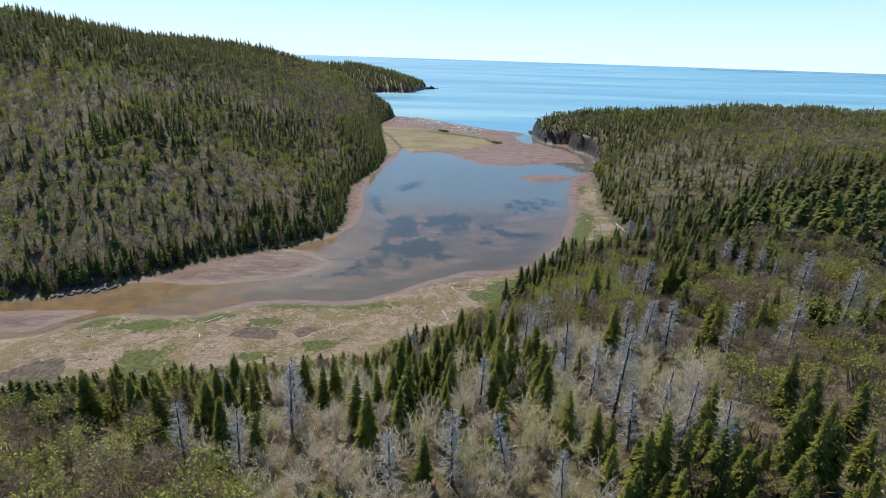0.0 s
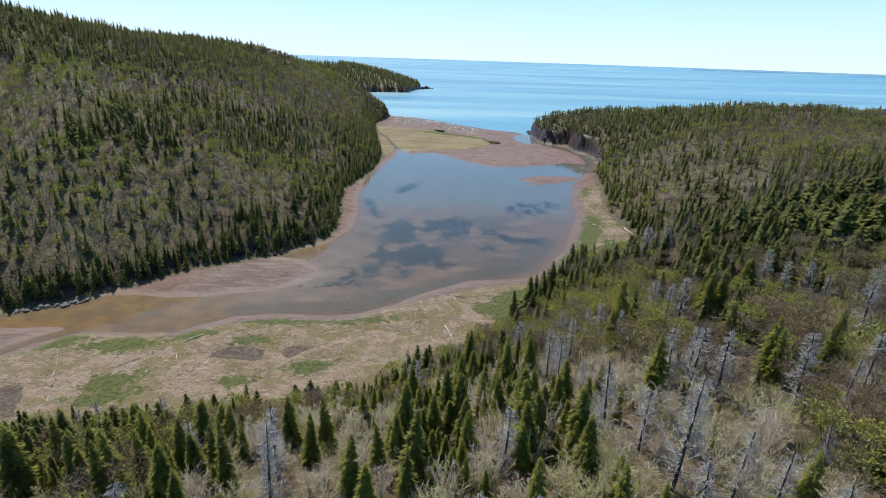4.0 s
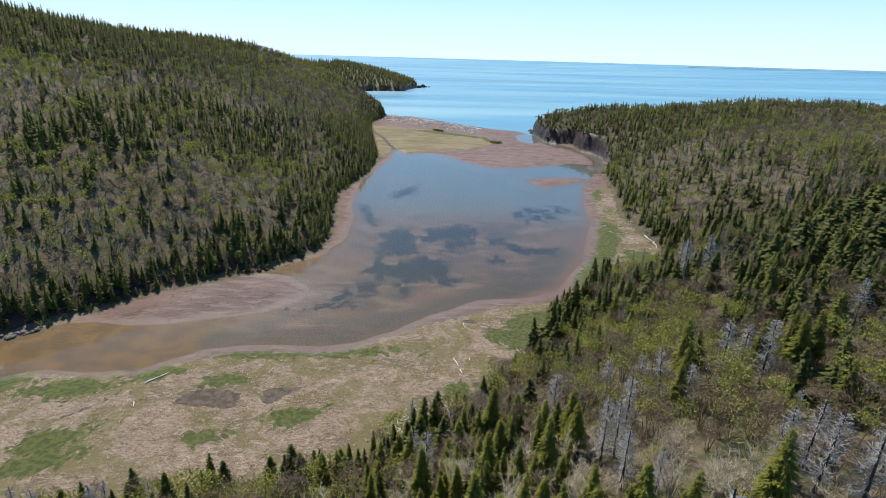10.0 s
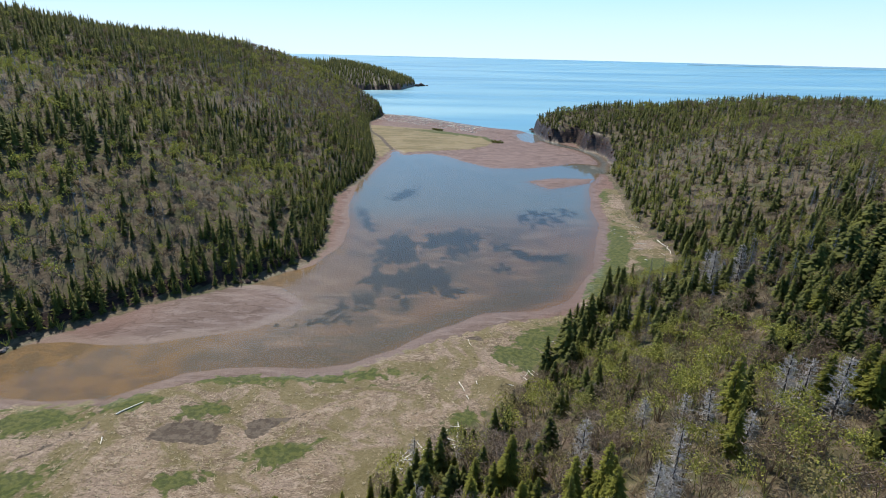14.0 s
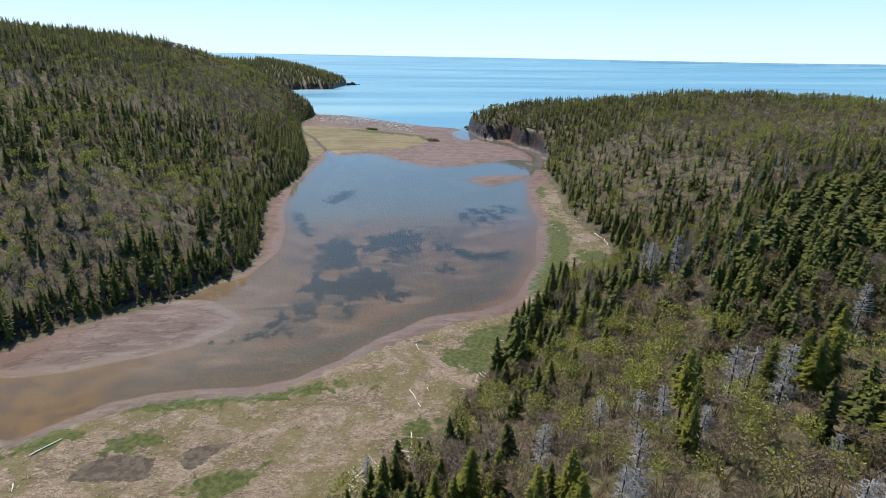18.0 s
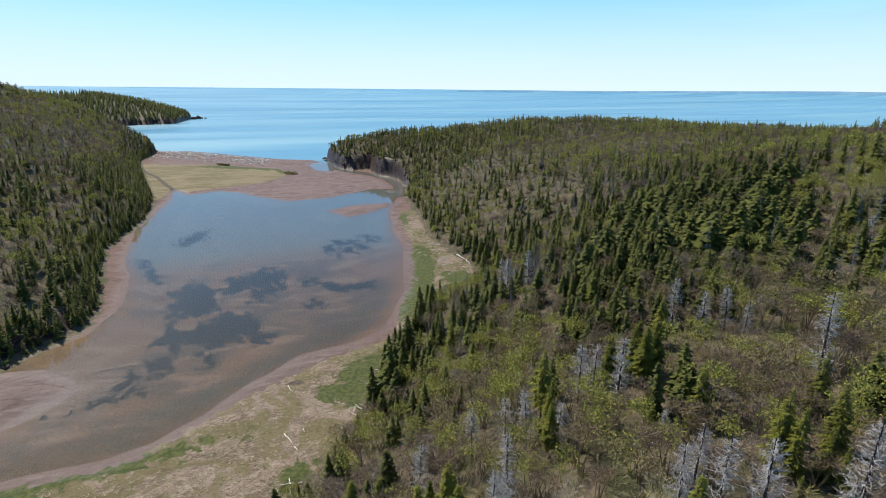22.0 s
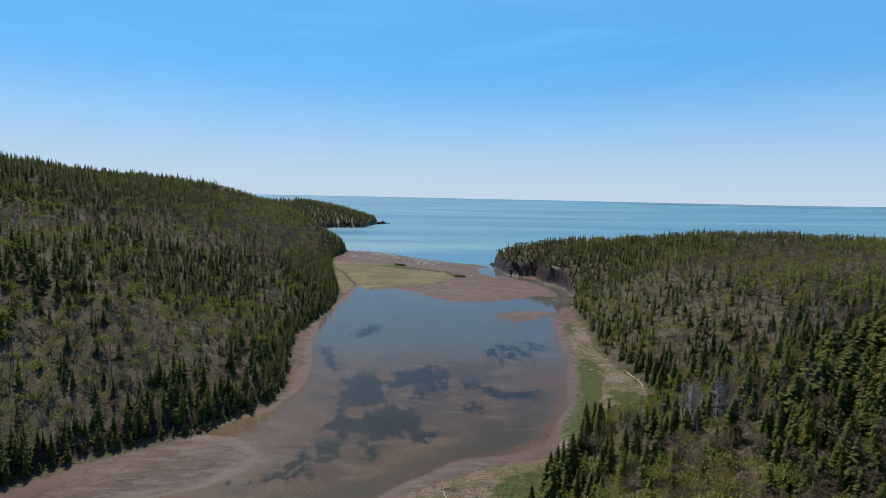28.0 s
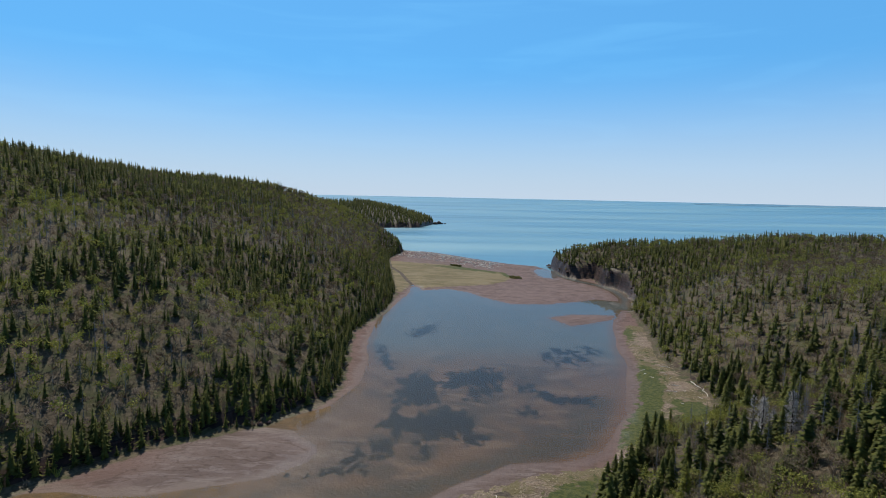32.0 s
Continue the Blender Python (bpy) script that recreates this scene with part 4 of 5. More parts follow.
BARE = [(-17, 60, 10, 10), (8, 45, 5, 4), (30, 95, 14, 8), (36, 126, 8, 7), (250, 350, 50, 60), (116, 242, 12, 14), (232, 160, 30, 30), (26, 112, 7, 9), (80, 94, 18, 7)]
GREY = [(68, 182, 10, 20), (134, 277, 24, 28), (141, 230, 14, 18), (139, 374, 18, 50), (122, 305, 18, 40), (44, 112, 6, 5)]


def in_sight(x, y):
    return ((np.abs(x) < 0.84 * y + 14) & (y > 32)) | ((x > 0) & (y - 57 > (x + 6) * 0.20))


x, y = scatter(60, 400, 140, 640, 6.5, g)
here = land(x, y)
keep = (here["east"] > 0.5) & (here["east"] < 260) & in_sight(x, y)
x, y, z = x[keep], y[keep], here["z"][keep]
joined("undergrowth", "grey-brown leafless undergrowth below the trees of the near hill", BUDS_FAR, rows_of(x, y, z, g.uniform(0.5, 1.0, x.shape), g), under, "undergrowth")

x, y = scatter(-190, 430, 30, 650, 3.7, g)
here = land(x, y)
east = here["east"]
keep = (east > np.where(y > 470, 2.5, 1.0)) & (east < 300) & in_sight(x, y) & ((east < 120) | (g.random(x.shape) < 0.75))
keep &= ~((y < 150) & (x < 90) & (x > -95))
x, y, z, east = x[keep], y[keep], here["z"][keep], east[keep]
stand, leafy, bare, grey = (in_beds(x, y, beds) for beds in (STANDS, LEAFY, BARE, GREY))
kind = sort_kinds(x, y, np.where(y > 480, 0.5, np.interp(y, [150, 220], [0.24, 0.36])) + 1.6 * stand ** 1.5 + 0.3 * ease(east, 14, 4) - 0.2 * bare - 0.3 * leafy, 0.58 + 1.2 * leafy + 0.7 * bare, 0.10 + 0.6 * grey, g)
size = 0.5 + 0.62 * g.random(x.shape) ** 1.5 + np.where(kind == 0, 0.12 * stand, 0.0)
size = size * np.interp(y, [200, 330], [1.0, 0.84])
for far_off, words, shapes in ((False, "beside the lagoon", (mid_spruce, mid_wood, mid_snag, mid_leafy)), (True, "towards the sea cliffs", (far_spruce, far_wood, far_snag, far_leafy))):
    some = (np.hypot(x, y - 50) > 235) == far_off
    rows = rows_of(x, y, z, size, g, 0.3 * leafy - 0.25 * bare + 0.06)
    tall = (in_beds(x, y, STANDS[9:12]) > 0.45) & (kind == 0)
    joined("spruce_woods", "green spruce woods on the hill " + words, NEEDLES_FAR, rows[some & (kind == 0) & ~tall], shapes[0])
    if (some & tall).any():
        joined("fir_woods", "tall broad firs in a dense dark stand", NEEDLES_FAR, rows[some & tall], broad_fir)
    hardwoods(words, rows[some & (kind == 1)], shapes[1], shapes[3])
    joined("dead_woods", "silver-grey dead spruces among the living woods " + words, SNAG_FAR, rows[some & (kind == 2)], shapes[2])

# ---- single trees near the camera's way ----


def part(name, me, parent, label=""):
    """One mesh as a part under its thing."""
    ob = new(name, me)
    ob.parent = parent
    return tagged(ob, label)


def near_spruce(height, radius, bare, g):
    """A spruce with whorls of drooping, serrated boughs on a tapered trunk."""
    wood, crown = Soup(), Soup()
    bend = g.uniform(-0.25, 0.25, 2)
    axis = lambda u: np.array([bend[0] * u * u, bend[1] * u * u, height * u])
    tube(wood, [axis(u) for u in (0, 0.3, 0.6, 0.98)], [0.17, 0.13, 0.08, 0.015], 6)
    for k in range(7):
        z, a = g.uniform(0.08, max(bare, 0.15)), g.uniform(0, 6.28)
        r = radius * g.uniform(0.3, 0.6)
        b = axis(z)
        tube(wood, [b, b + np.array([math.cos(a) * r, math.sin(a) * r, -0.15 * r])], [0.025, 0.008], 3)
    heavy, boughs = g.uniform(0, 6.28), int(height * 27)
    for k in range(boughs):
        u = bare + (0.98 - bare) * ((k + g.uniform(0, 1)) / boughs) ** 1.1
        base = axis(u)
        fill = (1 - u) / (1 - bare)
        a = k * 2.4 + g.uniform(-0.6, 0.6)
        l = radius * (fill ** 0.72 * g.uniform(0.5, 1.18) * (1 + 0.2 * math.cos(a - heavy)) + 0.08) * min(1, (u - bare) * 5 + 0.55)
        w = l * g.uniform(0.10, 0.16) + 0.05
        out, side = np.array([math.cos(a), math.sin(a), 0]), np.array([-math.sin(a), math.cos(a), 0])
        droop, hook = g.uniform(0.0, 0.42) * (0.35 + fill), g.uniform(0.0, 0.16)
        at = lambda f, q, dz=0.0: base + out * l * f + side * l * q + np.array([0, 0, 0.12 * l * math.sin(f * 3) - droop * l * f * f + hook * l * max(0, f - 0.7) * 2 - abs(q) * 0.3 * l + dz])
        crown.add([at(0.02, 0), at(0.5, w / l), at(1.0, 0), at(0.5, -w / l)], [(0, 1, 2), (0, 2, 3)])
        for f, spread in ((0.30, 0.34), (0.58, 0.24)):
            for way in (1, -1):
                q = spread * g.uniform(0.7, 1.25) * way
                crown.add([at(f - 0.07, 0, 0.01), at(f + 0.10, 0, 0.01), at(f + g.uniform(0.18, 0.34), q)], [(0, 1, 2)])
    tip = axis(1.0)
    crown.add([tip + np.array([0, 0, 0.25]), axis(0.93) + np.array([0.09, 0, 0]), axis(0.93) + np.array([-0.05, 0.08, 0]), axis(0.93) + np.array([-0.05, -0.08, 0])],
              [(0, 1, 2), (0, 2, 3), (0, 3, 1)])
    return mesh_of("trunk", *wood.arrays(), BARK), mesh_of("crown", *crown.arrays(), NEEDLES)


def near_hardwood(height, radius, leafy, g):
    """A many-stemmed budding hardwood: pale stems fanning to a dome, fine twigs, and a haze of small new leaves."""
    wood, twigs, leaves = Soup(), Soup(), Soup()
    for s in range(15):
        a, r = g.uniform(0, 6.28), radius * math.sqrt(g.uniform(0.03, 1))
        rise = math.sqrt(max(0.2, 1 - 0.7 * (r / radius) ** 2))
        p0 = np.array([g.normal() * 0.15, g.normal() * 0.15, 0])
        p2 = np.array([math.cos(a) * r, math.sin(a) * r, height * rise * g.uniform(0.8, 0.98)])
        p1 = np.array([p2[0] * 0.35, p2[1] * 0.35, p2[2] * 0.5])
        tube(wood, [p0, p1, p2], [0.055, 0.04, 0.014], 3)
        for k in range(15):
            f = g.uniform(0.35, 1.0)
            b = p0 + (p1 - p0) * f * 2 if f < 0.5 else p1 + (p2 - p1) * (f - 0.5) * 2
            o = (p2 - p1) / np.linalg.norm(p2 - p1) + g.normal(size=3) * 0.55
            o /= np.linalg.norm(o)
            l = g.uniform(0.5, 1.3) * (1.25 - 0.5 * f)
            side = np.cross(o, g.normal(size=3))
            side *= 0.034 / (np.linalg.norm(side) + 1e-9)
            e = b + o * l
            twigs.add([b - side, b + side, e], [(0, 1, 2)])
            for q in range(2):
                m = b + o * l * g.uniform(0.3, 0.8)
                twigs.add([m - side * 0.8, m + side * 0.8, m + (o + g.normal(size=3) * 0.6) * l * 0.45], [(0, 1, 2)])
            for q in range(leafy):
                c = b + o * l * g.uniform(0.5, 1.05) + g.normal(size=3) * 0.16
                u, v = g.normal(size=3), g.normal(size=3)
                u *= g.uniform(0.055, 0.11) / np.linalg.norm(u)
                v *= g.uniform(0.055, 0.11) / np.linalg.norm(v)
                leaves.add([c, c + u, c + v], [(0, 1, 2)])
    return mesh_of("trunk", *wood.arrays(), GREY_BARK), mesh_of("twig_crown", *twigs.arrays(), TWIGS), mesh_of("foliage", *leaves.arrays(), BUDS)


def near_snag(height, g, broken=False):
    """A dead spruce: dark pole, brittle silver branches thick with fine twigs."""
    wood, twigs = Soup(), Soup()
    lean = g.uniform(-0.05, 0.05, 2) * height
    axis = lambda u: np.array([lean[0] * u, lean[1] * u, height * u])
    tube(wood, [axis(u) for u in (0, 0.3, 0.6, 1.0)], [0.20, 0.17, 0.12, 0.05 if not broken else 0.09], 6)
    for k in range(int(height * 12)):
        u = g.uniform(0.10, 0.985)
        b, a = axis(u), g.uniform(0, 6.28)
        l = (1.02 - u) ** 0.55 * 2.05 * g.uniform(0.4, 1.1) + 0.3
        o = np.array([math.cos(a), math.sin(a), g.uniform(-0.45, 0.25)])
        c = np.array([0, 0, g.uniform(0.0, 0.35) * l])
        e = b + o * l + c
        m = b + o * l * 0.55
        tube(twigs, [b, m, e], [0.042, 0.030, 0.014], 3)
        for q in range(12):
            f = g.uniform(0.2, 1.0)
            p = b + (m - b) * f * 2 if f < 0.5 else m + (e - m) * (f - 0.5) * 2
            d = o * 0.5 + g.normal(size=3) * 0.6
            s = np.cross(d, g.normal(size=3))
            s *= 0.033 / (np.linalg.norm(s) + 1e-9)
            twigs.add([p - s, p + s, p + d * l * g.uniform(0.2, 0.45)], [(0, 1, 2)])
    return mesh_of("trunk", *wood.arrays(), SNAG_BARK), mesh_of("dead_crown", *twigs.arrays(), SILVER)


def tree_thing(name, parts, label, category, group):
    root = tagged(new(name), label, category, group)
    for part_name, me in parts:
        part(part_name, me, root)
    return root


g = np.random.default_rng(23)
SPRUCES, HARDWOODS, SNAGS = [], [], []
for k in range(6):
    h, bare = (9.0, 0.04) if k < 4 else (10.0, 0.22)
    t, c = near_spruce(h, g.uniform(1.5, 2.2) if k < 4 else 2.0, bare, g)
    words = "green spruce tree with boughs to the ground" if k < 4 else "tall green spruce with a bare lower trunk"
    SPRUCES.append(tree_thing("spruce_tree", [("trunk", t), ("crown", c)], words, "tree", "spruces on the near hillside"))
for k in range(6):
    t, w, v = near_hardwood(6.5, g.uniform(2.4, 3.0), 1 if k < 3 else 9, g)
    words = "bare grey-brown hardwood with few opening buds" if k < 3 else "hardwood with yellow-green spring leaves"
    HARDWOODS.append(tree_thing("hardwood_tree", [("trunk", t), ("twig_crown", w), ("foliage", v)], words, "tree", "hardwoods on the near hillside"))
for k in range(5):
    t, b = near_snag(11.0, g, k > 2)
    SNAGS.append(tree_thing("dead_tree", [("trunk", t), ("dead_crown", b)], "dead spruce with silver-grey brittle branches", "dead tree",
                            "dead trees on the near hillside"))
used = set()


def plant(kinds, x, y, scale, g, tilt=0.02, which=None, tall=None):
    """Sets a tree on the ground; the first of each kind is the built one itself."""
    k = int(g.integers(0, len(kinds))) if which is None else which
    z = float(land([x], [y])["z"][0]) - 0.15
    m = pose(x, y, z, math.degrees(g.normal() * tilt), math.degrees(g.normal() * tilt), g.uniform(0, 360))
    ob = kinds[k]
    if ob.name in used:
        ob = copy_thing(ob, m)
    used.add(kinds[k].name)
    s = (scale, scale, tall or scale * g.uniform(0.92, 1.1))
    ob.matrix_basis = m @ Matrix.Diagonal((*s, 1))
    return ob


# the trees that stand out, each at its own place: x, y, scale, shape
heroes = []
for px_, py_, s_, k_ in ((23.4, 59.4, 1.2, 0), (-21.4, 67, 1.0, 2), (-20, 60, 1.05, 0), (22.7, 100.7, 0.85, 1), (32, 103.8, 0.72, 2),
                         (41, 111, 0.9, 0), (44.5, 112, 0.8, 1), (44, 106, 0.98, 2), 
                         (24, 113, 0.75, 0), 
                         (33, 84, 0.85, 2), (37, 86, 0.8, 3), (76, 84, 0.7, 2), (72, 112, 0.8, 0), (67, 119, 0.85, 1),
                         (63, 172, 0.95, 0), (35.4, 81.9, 1.0, 0), (38, 79, 1.0, 1), (46.8, 75.7, 1.1, 2), (69, 94, 1.15, 0), (6, 64.6, 0.95, 1), (19.4, 70.6, 1.0, 3), (17, 93.6, 0.85, 2),
                         (18.8, 93.9, 0.8, 1), (71.3, 84.9, 1.15, 0), (77.4, 82.2, 0.55, 3), (67.7, 113.1, 0.75, 1), (122.9, 119.7, 0.7, 2), (42.2, 95.2, 0.5, 0), (66.0, 181.2, 0.8, 1), (67.6, 168.3, 0.75, 2), (65.2, 171.8, 0.7, 0), (103.0, 94.4, 0.9, 1), (73.5, 109.4, 0.6, 4), (-5.2, 47.7, 0.8, 1), (1.9, 48.5, 1.0, 0), (13.7, 47.1, 0.6, 2), (-30.6, 51.7, 0.9, 1), (-23.7, 51.1, 0.8, 2), (17.2, 86.9, 0.8, 0), (29.2, 112.3, 0.75, 1),
                         (67, 168, 0.95, 1), (65, 176, 0.9, 2), (-33, 70, 0.8, 1), (22.5, 66.8, 0.9, 1)):
    heroes.append((px_, py_))
    plant(SNAGS, px_, py_, s_, g, 0.03, k_)
for px_, py_, s_, k_ in ((-6.6, 120.4, 1.25, 1), (30.3, 103, 0.85, 4), (28.5, 79.2, 1.0, 0), (-16, 121, 0.7, 2), (-12, 121, 0.75, 3), (-20, 118, 0.7, 0),
                         (-2, 124, 0.6, 1), (47, 112, 0.9, 5), (50, 110, 0.95, 4), (53, 112, 0.9, 5), (46, 60, 1.1, 0), (32, 53, 1.1, 1),
                         (28.4, 78.5, 1.05, 4), (34.8, 111.7, 1.15, 4), (-17.9, 70.5, 0.85, 1), (-38.8, 63.1, 1.1, 0), (-36.8, 65.7, 1.0, 2), (-47.2, 75.2, 1.0, 3), (-33.8, 68.5, 1.0, 0), (-60.9, 74.5, 0.9, 1), (-77.7, 107.5, 0.7, 2), (25.1, 48.2, 1.1, 0), (26.9, 46.5, 1.0, 2), (47.6, 57.7, 1.1, 1), (51.1, 54.3, 1.1, 3), (40.6, 50.2, 1.0, 0), (7.7, 54.7, 1.0, 3), (16.4, 55.3, 0.9, 1), (20.0, 50.6, 0.9, 2), (-1.3, 48.5, 0.8, 0), (45.2, 147.2, 1.0, 1), (40.4, 158.0, 1.0, 0), (62.3, 135.1, 1.1, 4), (50.0, 107.4, 1.15, 5), (52.9, 108.3, 1.1, 4), (46.2, 165.1, 1.0, 2), (32.7, 106.7, 1.0, 0), (175.1, 142.5, 1.1, 4), (76.1, 83.1, 1.1, 1), (72.6, 82.9, 0.9, 2), (61.5, 89.2, 1.0, 3), (55.8, 83.6, 1.0, 0), (61.1, 116.1, 1.0, 4), (306.8, 331.5, 1.0, 4), (260.2, 199.4, 1.2, 4)):
    heroes.append((px_, py_))
    plant(SPRUCES, px_, py_, s_, g, 0.015, k_)

x, y = scatter(-95, 90, 32, 150, 2.3, g)
here = land(x, y)
keep = (here["east"] > 0.8) & in_sight(x, y)
# leave room round the trees that stand out, and a gap before them
for hx, hy in heroes:
    away = math.hypot(hx + 5, hy - 30)
    fx, fy = (-5 - hx) / away, (30 - hy) / away
    ahead, aside = (x - hx) * fx + (y - hy) * fy, (x - hx) * fy - (y - hy) * fx
    keep &= ~((ahead > -1.2) & (ahead < 3.6) & (np.abs(aside) < 1.5))
x, y, z, east = x[keep], y[keep], here["z"][keep], here["east"][keep]
stand = in_beds(x, y, STANDS)
leafy, bare = in_beds(x, y, LEAFY), in_beds(x, y, BARE)
kind = sort_kinds(x, y, 0.07 + 1.6 * stand ** 1.5 + 0.28 * ease(east, 12, 3) - 0.25 * np.maximum(bare, leafy), 0.55 + 1.1 * leafy + 0.8 * bare, 0.02, g, 0.3)
thin = g.random(x.shape) < np.where(kind == 0, 0.5 + 0.5 * stand, 0.48)
x, y, z, kind, stand, leafy, bare = (v[thin] for v in (x, y, z, kind, stand, leafy, bare))
near_first = np.argsort(np.hypot((x - 3) * 0.8, y - 68))
limit, rest = {0: 300, 1: 220, 2: 30}, {0: [], 1: [], 2: []}
for i in near_first:
    k = int(kind[i])
    limit[k] -= 1
    if limit[k] < 0:
        rest[k].append(i)
    elif k == 0:
        plant(SPRUCES, x[i], y[i], 0.38 + 0.14 * stand[i] + 0.68 * g.random() ** 1.5, g)
    elif k == 1:
        plant(HARDWOODS, x[i], y[i], g.uniform(0.65, 1.1) * (1 - 0.25 * bare[i]), g, 0.02, int(g.integers(3, 6)) if g.random() < 0.25 + 0.6 * leafy[i] - 0.2 * bare[i] else int(g.integers(0, 3)))
    else:
        plant(SNAGS, x[i], y[i], g.uniform(0.45, 0.95), g, 0.06)
i = np.array(rest[1], int)
hardwoods("on the near hillside", rows_of(x[i], y[i], z[i], g.uniform(0.7, 1.15, len(i)), g), mid_wood, mid_leafy)
i = np.array(rest[0], int)
joined("spruce_woods", "green young spruces along the marsh edge", NEEDLES_FAR, rows_of(x[i], y[i], z[i], g.uniform(0.45, 0.95, len(i)), g), mid_spruce)

# low brush between the trees
brush = [broom(2.3, 1.9, 17, g, 0.055) for _ in range(6)] + [broom(1.6, 1.7, 15, g, 0.04) for _ in range(3)]
x, y = scatter(-80, 125, 32, 175, 2.3, g)
here = land(x, y)
keep = (here["east"] > 0.3) & in_sight(x, y)
x, y, z = x[keep], y[keep], here["z"][keep]
joined("brush", "low tangled brush and bare shrubs on the forest floor", BRUSH, rows_of(x, y, z, g.uniform(0.5, 1.2, x.shape), g), brush, "brush")

# ---- driftwood, fallen trunks, stones ----


def log_mesh(length, radius, g, stubs=2):
    """A weathered trunk lying along x, slightly bent and knotted."""
    soup = Soup()
    n = 5
    pts = [((k / (n - 1) - 0.5) * length, g.normal() * 0.03 * length, radius * 0.85 + abs(g.normal()) * 0.02) for k in range(n)]
    tube(soup, pts, [radius * (1.0 - 0.45 * k / (n - 1)) * g.uniform(0.92, 1.08) for k in range(n)], 7)
    for end, k in ((0, 0), (1, n - 1)):
        r = radius * (1.0 if end == 0 else 0.55)
        c = pts[k]
        soup.add([c] + [(c[0], c[1] + r * math.cos(a), c[2] + r * math.sin(a)) for a in np.linspace(0, 5.4, 7)], [(0, 1 + s, 1 + (s + 1) % 7) for s in range(7)])
    for k in range(stubs):
        f = g.uniform(-0.4, 0.4) * length
        a = g.uniform(0.3, 2.8)
        tube(soup, [(f, 0, radius), (f + 0.15, math.cos(a) * 0.5, radius + math.sin(a) * 0.5)], [radius * 0.3, radius * 0.1], 4)
    return soup.arrays()


def lay_log(name, x0, y0, x1, y1, radius, material, label, category, g, group="", stubs=2):
    length = math.hypot(x1 - x0, y1 - y0)
    z0, z1 = land([x0, x1], [y0, y1])["z"]
    turn, rise = math.atan2(y1 - y0, x1 - x0), math.atan2(z1 - z0, length)
    ob = new(name, mesh_of(name, *log_mesh(length, radius, g, stubs), material, True))
    zc = max(float(land([(x0 + x1) / 2], [(y0 + y1) / 2])["z"][0]), (z0 + z1) / 2)
    ob.matrix_basis = Matrix.Translation(((x0 + x1) / 2, (y0 + y1) / 2, zc)) @ Matrix.Rotation(turn, 4, "Z") @ Matrix.Rotation(-rise, 4, "Y")
    return tagged(ob, label, category, group)


g = np.random.default_rng(31)
lay_log("driftwood_log", -72.3, 145.2, -68.6, 149.4, 0.17, DRIFT, "long straight bleached log on the marsh grass", "driftwood", g)
lay_log("driftwood_log", 89.4, 264.5, 90.0, 257.0, 0.22, DRIFT, "thick bleached log on the straw at the wood's edge", "driftwood", g, "logs at the wood's edge")
lay_log("driftwood_log", 90.2, 256.5, 88.8, 248.5, 0.17, DRIFT, "bleached log end to end with another at the wood's edge", "driftwood", g, "logs at the wood's edge")
lay_log("driftwood_log", 74.0, 221.0, 79.0, 226.5, 0.2, DRIFT, "pale log lying across the marsh corner", "driftwood", g, "logs at the wood's edge")
lay_log("driftwood_log", 3.6, 178.6, 4.4, 175.0, 0.08, DRIFT, "crooked white branch beside a small mud hollow", "driftwood", g, "", 3)
lay_log("driftwood_log", 0.4, 158.2, 1.7, 154.6, 0.16, DRIFT, "short bleached log on trampled marsh", "driftwood", g)
lay_log("driftwood_log", 2.0, 152.8, 2.4, 151.4, 0.13, DRIFT, "stubby bleached log on trampled marsh", "driftwood", g)
lay_log("driftwood_log", 4.6, 158.6, 4.7, 157.4, 0.12, DRIFT, "small bleached log on the marsh", "driftwood", g)
lay_log("driftwood_log", -70.9, 138.0, -70.1, 136.0, 0.12, DRIFT, "short pale stick on bare marsh mud", "driftwood", g)
for k in range(22):
    a, b = g.uniform(-9, 3.5), g.uniform(-2.5, 3.5)
    cx, cy, t = -3.5 + a, 136.5 + a * 0.75 + b, g.uniform(0, 3.14)
    l = g.uniform(0.8, 2.6)
    lay_log("driftwood_log", cx - l * math.cos(t), cy - l * math.sin(t), cx + l * math.cos(t), cy + l * math.sin(t), g.uniform(0.07, 0.16), DRIFT,
            "bleached log in a heap at the marsh edge", "driftwood", g, "driftwood heap below the spruces", 1)
for k in range(26):
    f = g.uniform(0, 1)
    cx, cy = 8 + f * 34 + g.uniform(-2.5, 1.0), 146 + f * 50 + g.uniform(-1, 2.5)
    t, l = g.uniform(0, 3.14), g.uniform(0.4, 1.3)
    lay_log("driftwood_log", cx - l * math.cos(t), cy - l * math.sin(t), cx + l * math.cos(t), cy + l * math.sin(t), g.uniform(0.05, 0.10), DRIFT,
            "small bleached stick in the wrack line", "driftwood", g, "wrack sticks along the wood", 0)
for k in range(16):
    cx, cy = g.uniform(74, 90), g.uniform(232, 300)
    t, l = g.uniform(0, 3.14), g.uniform(0.5, 1.8)
    if land([cx], [cy])["east"][0] < -0.5:
        lay_log("driftwood_log", cx - l * math.cos(t), cy - l * math.sin(t), cx + l * math.cos(t), cy + l * math.sin(t), g.uniform(0.07, 0.13), DRIFT,
                "bleached log on the straw of the marsh corner", "driftwood", g, "logs on the marsh corner", 1)
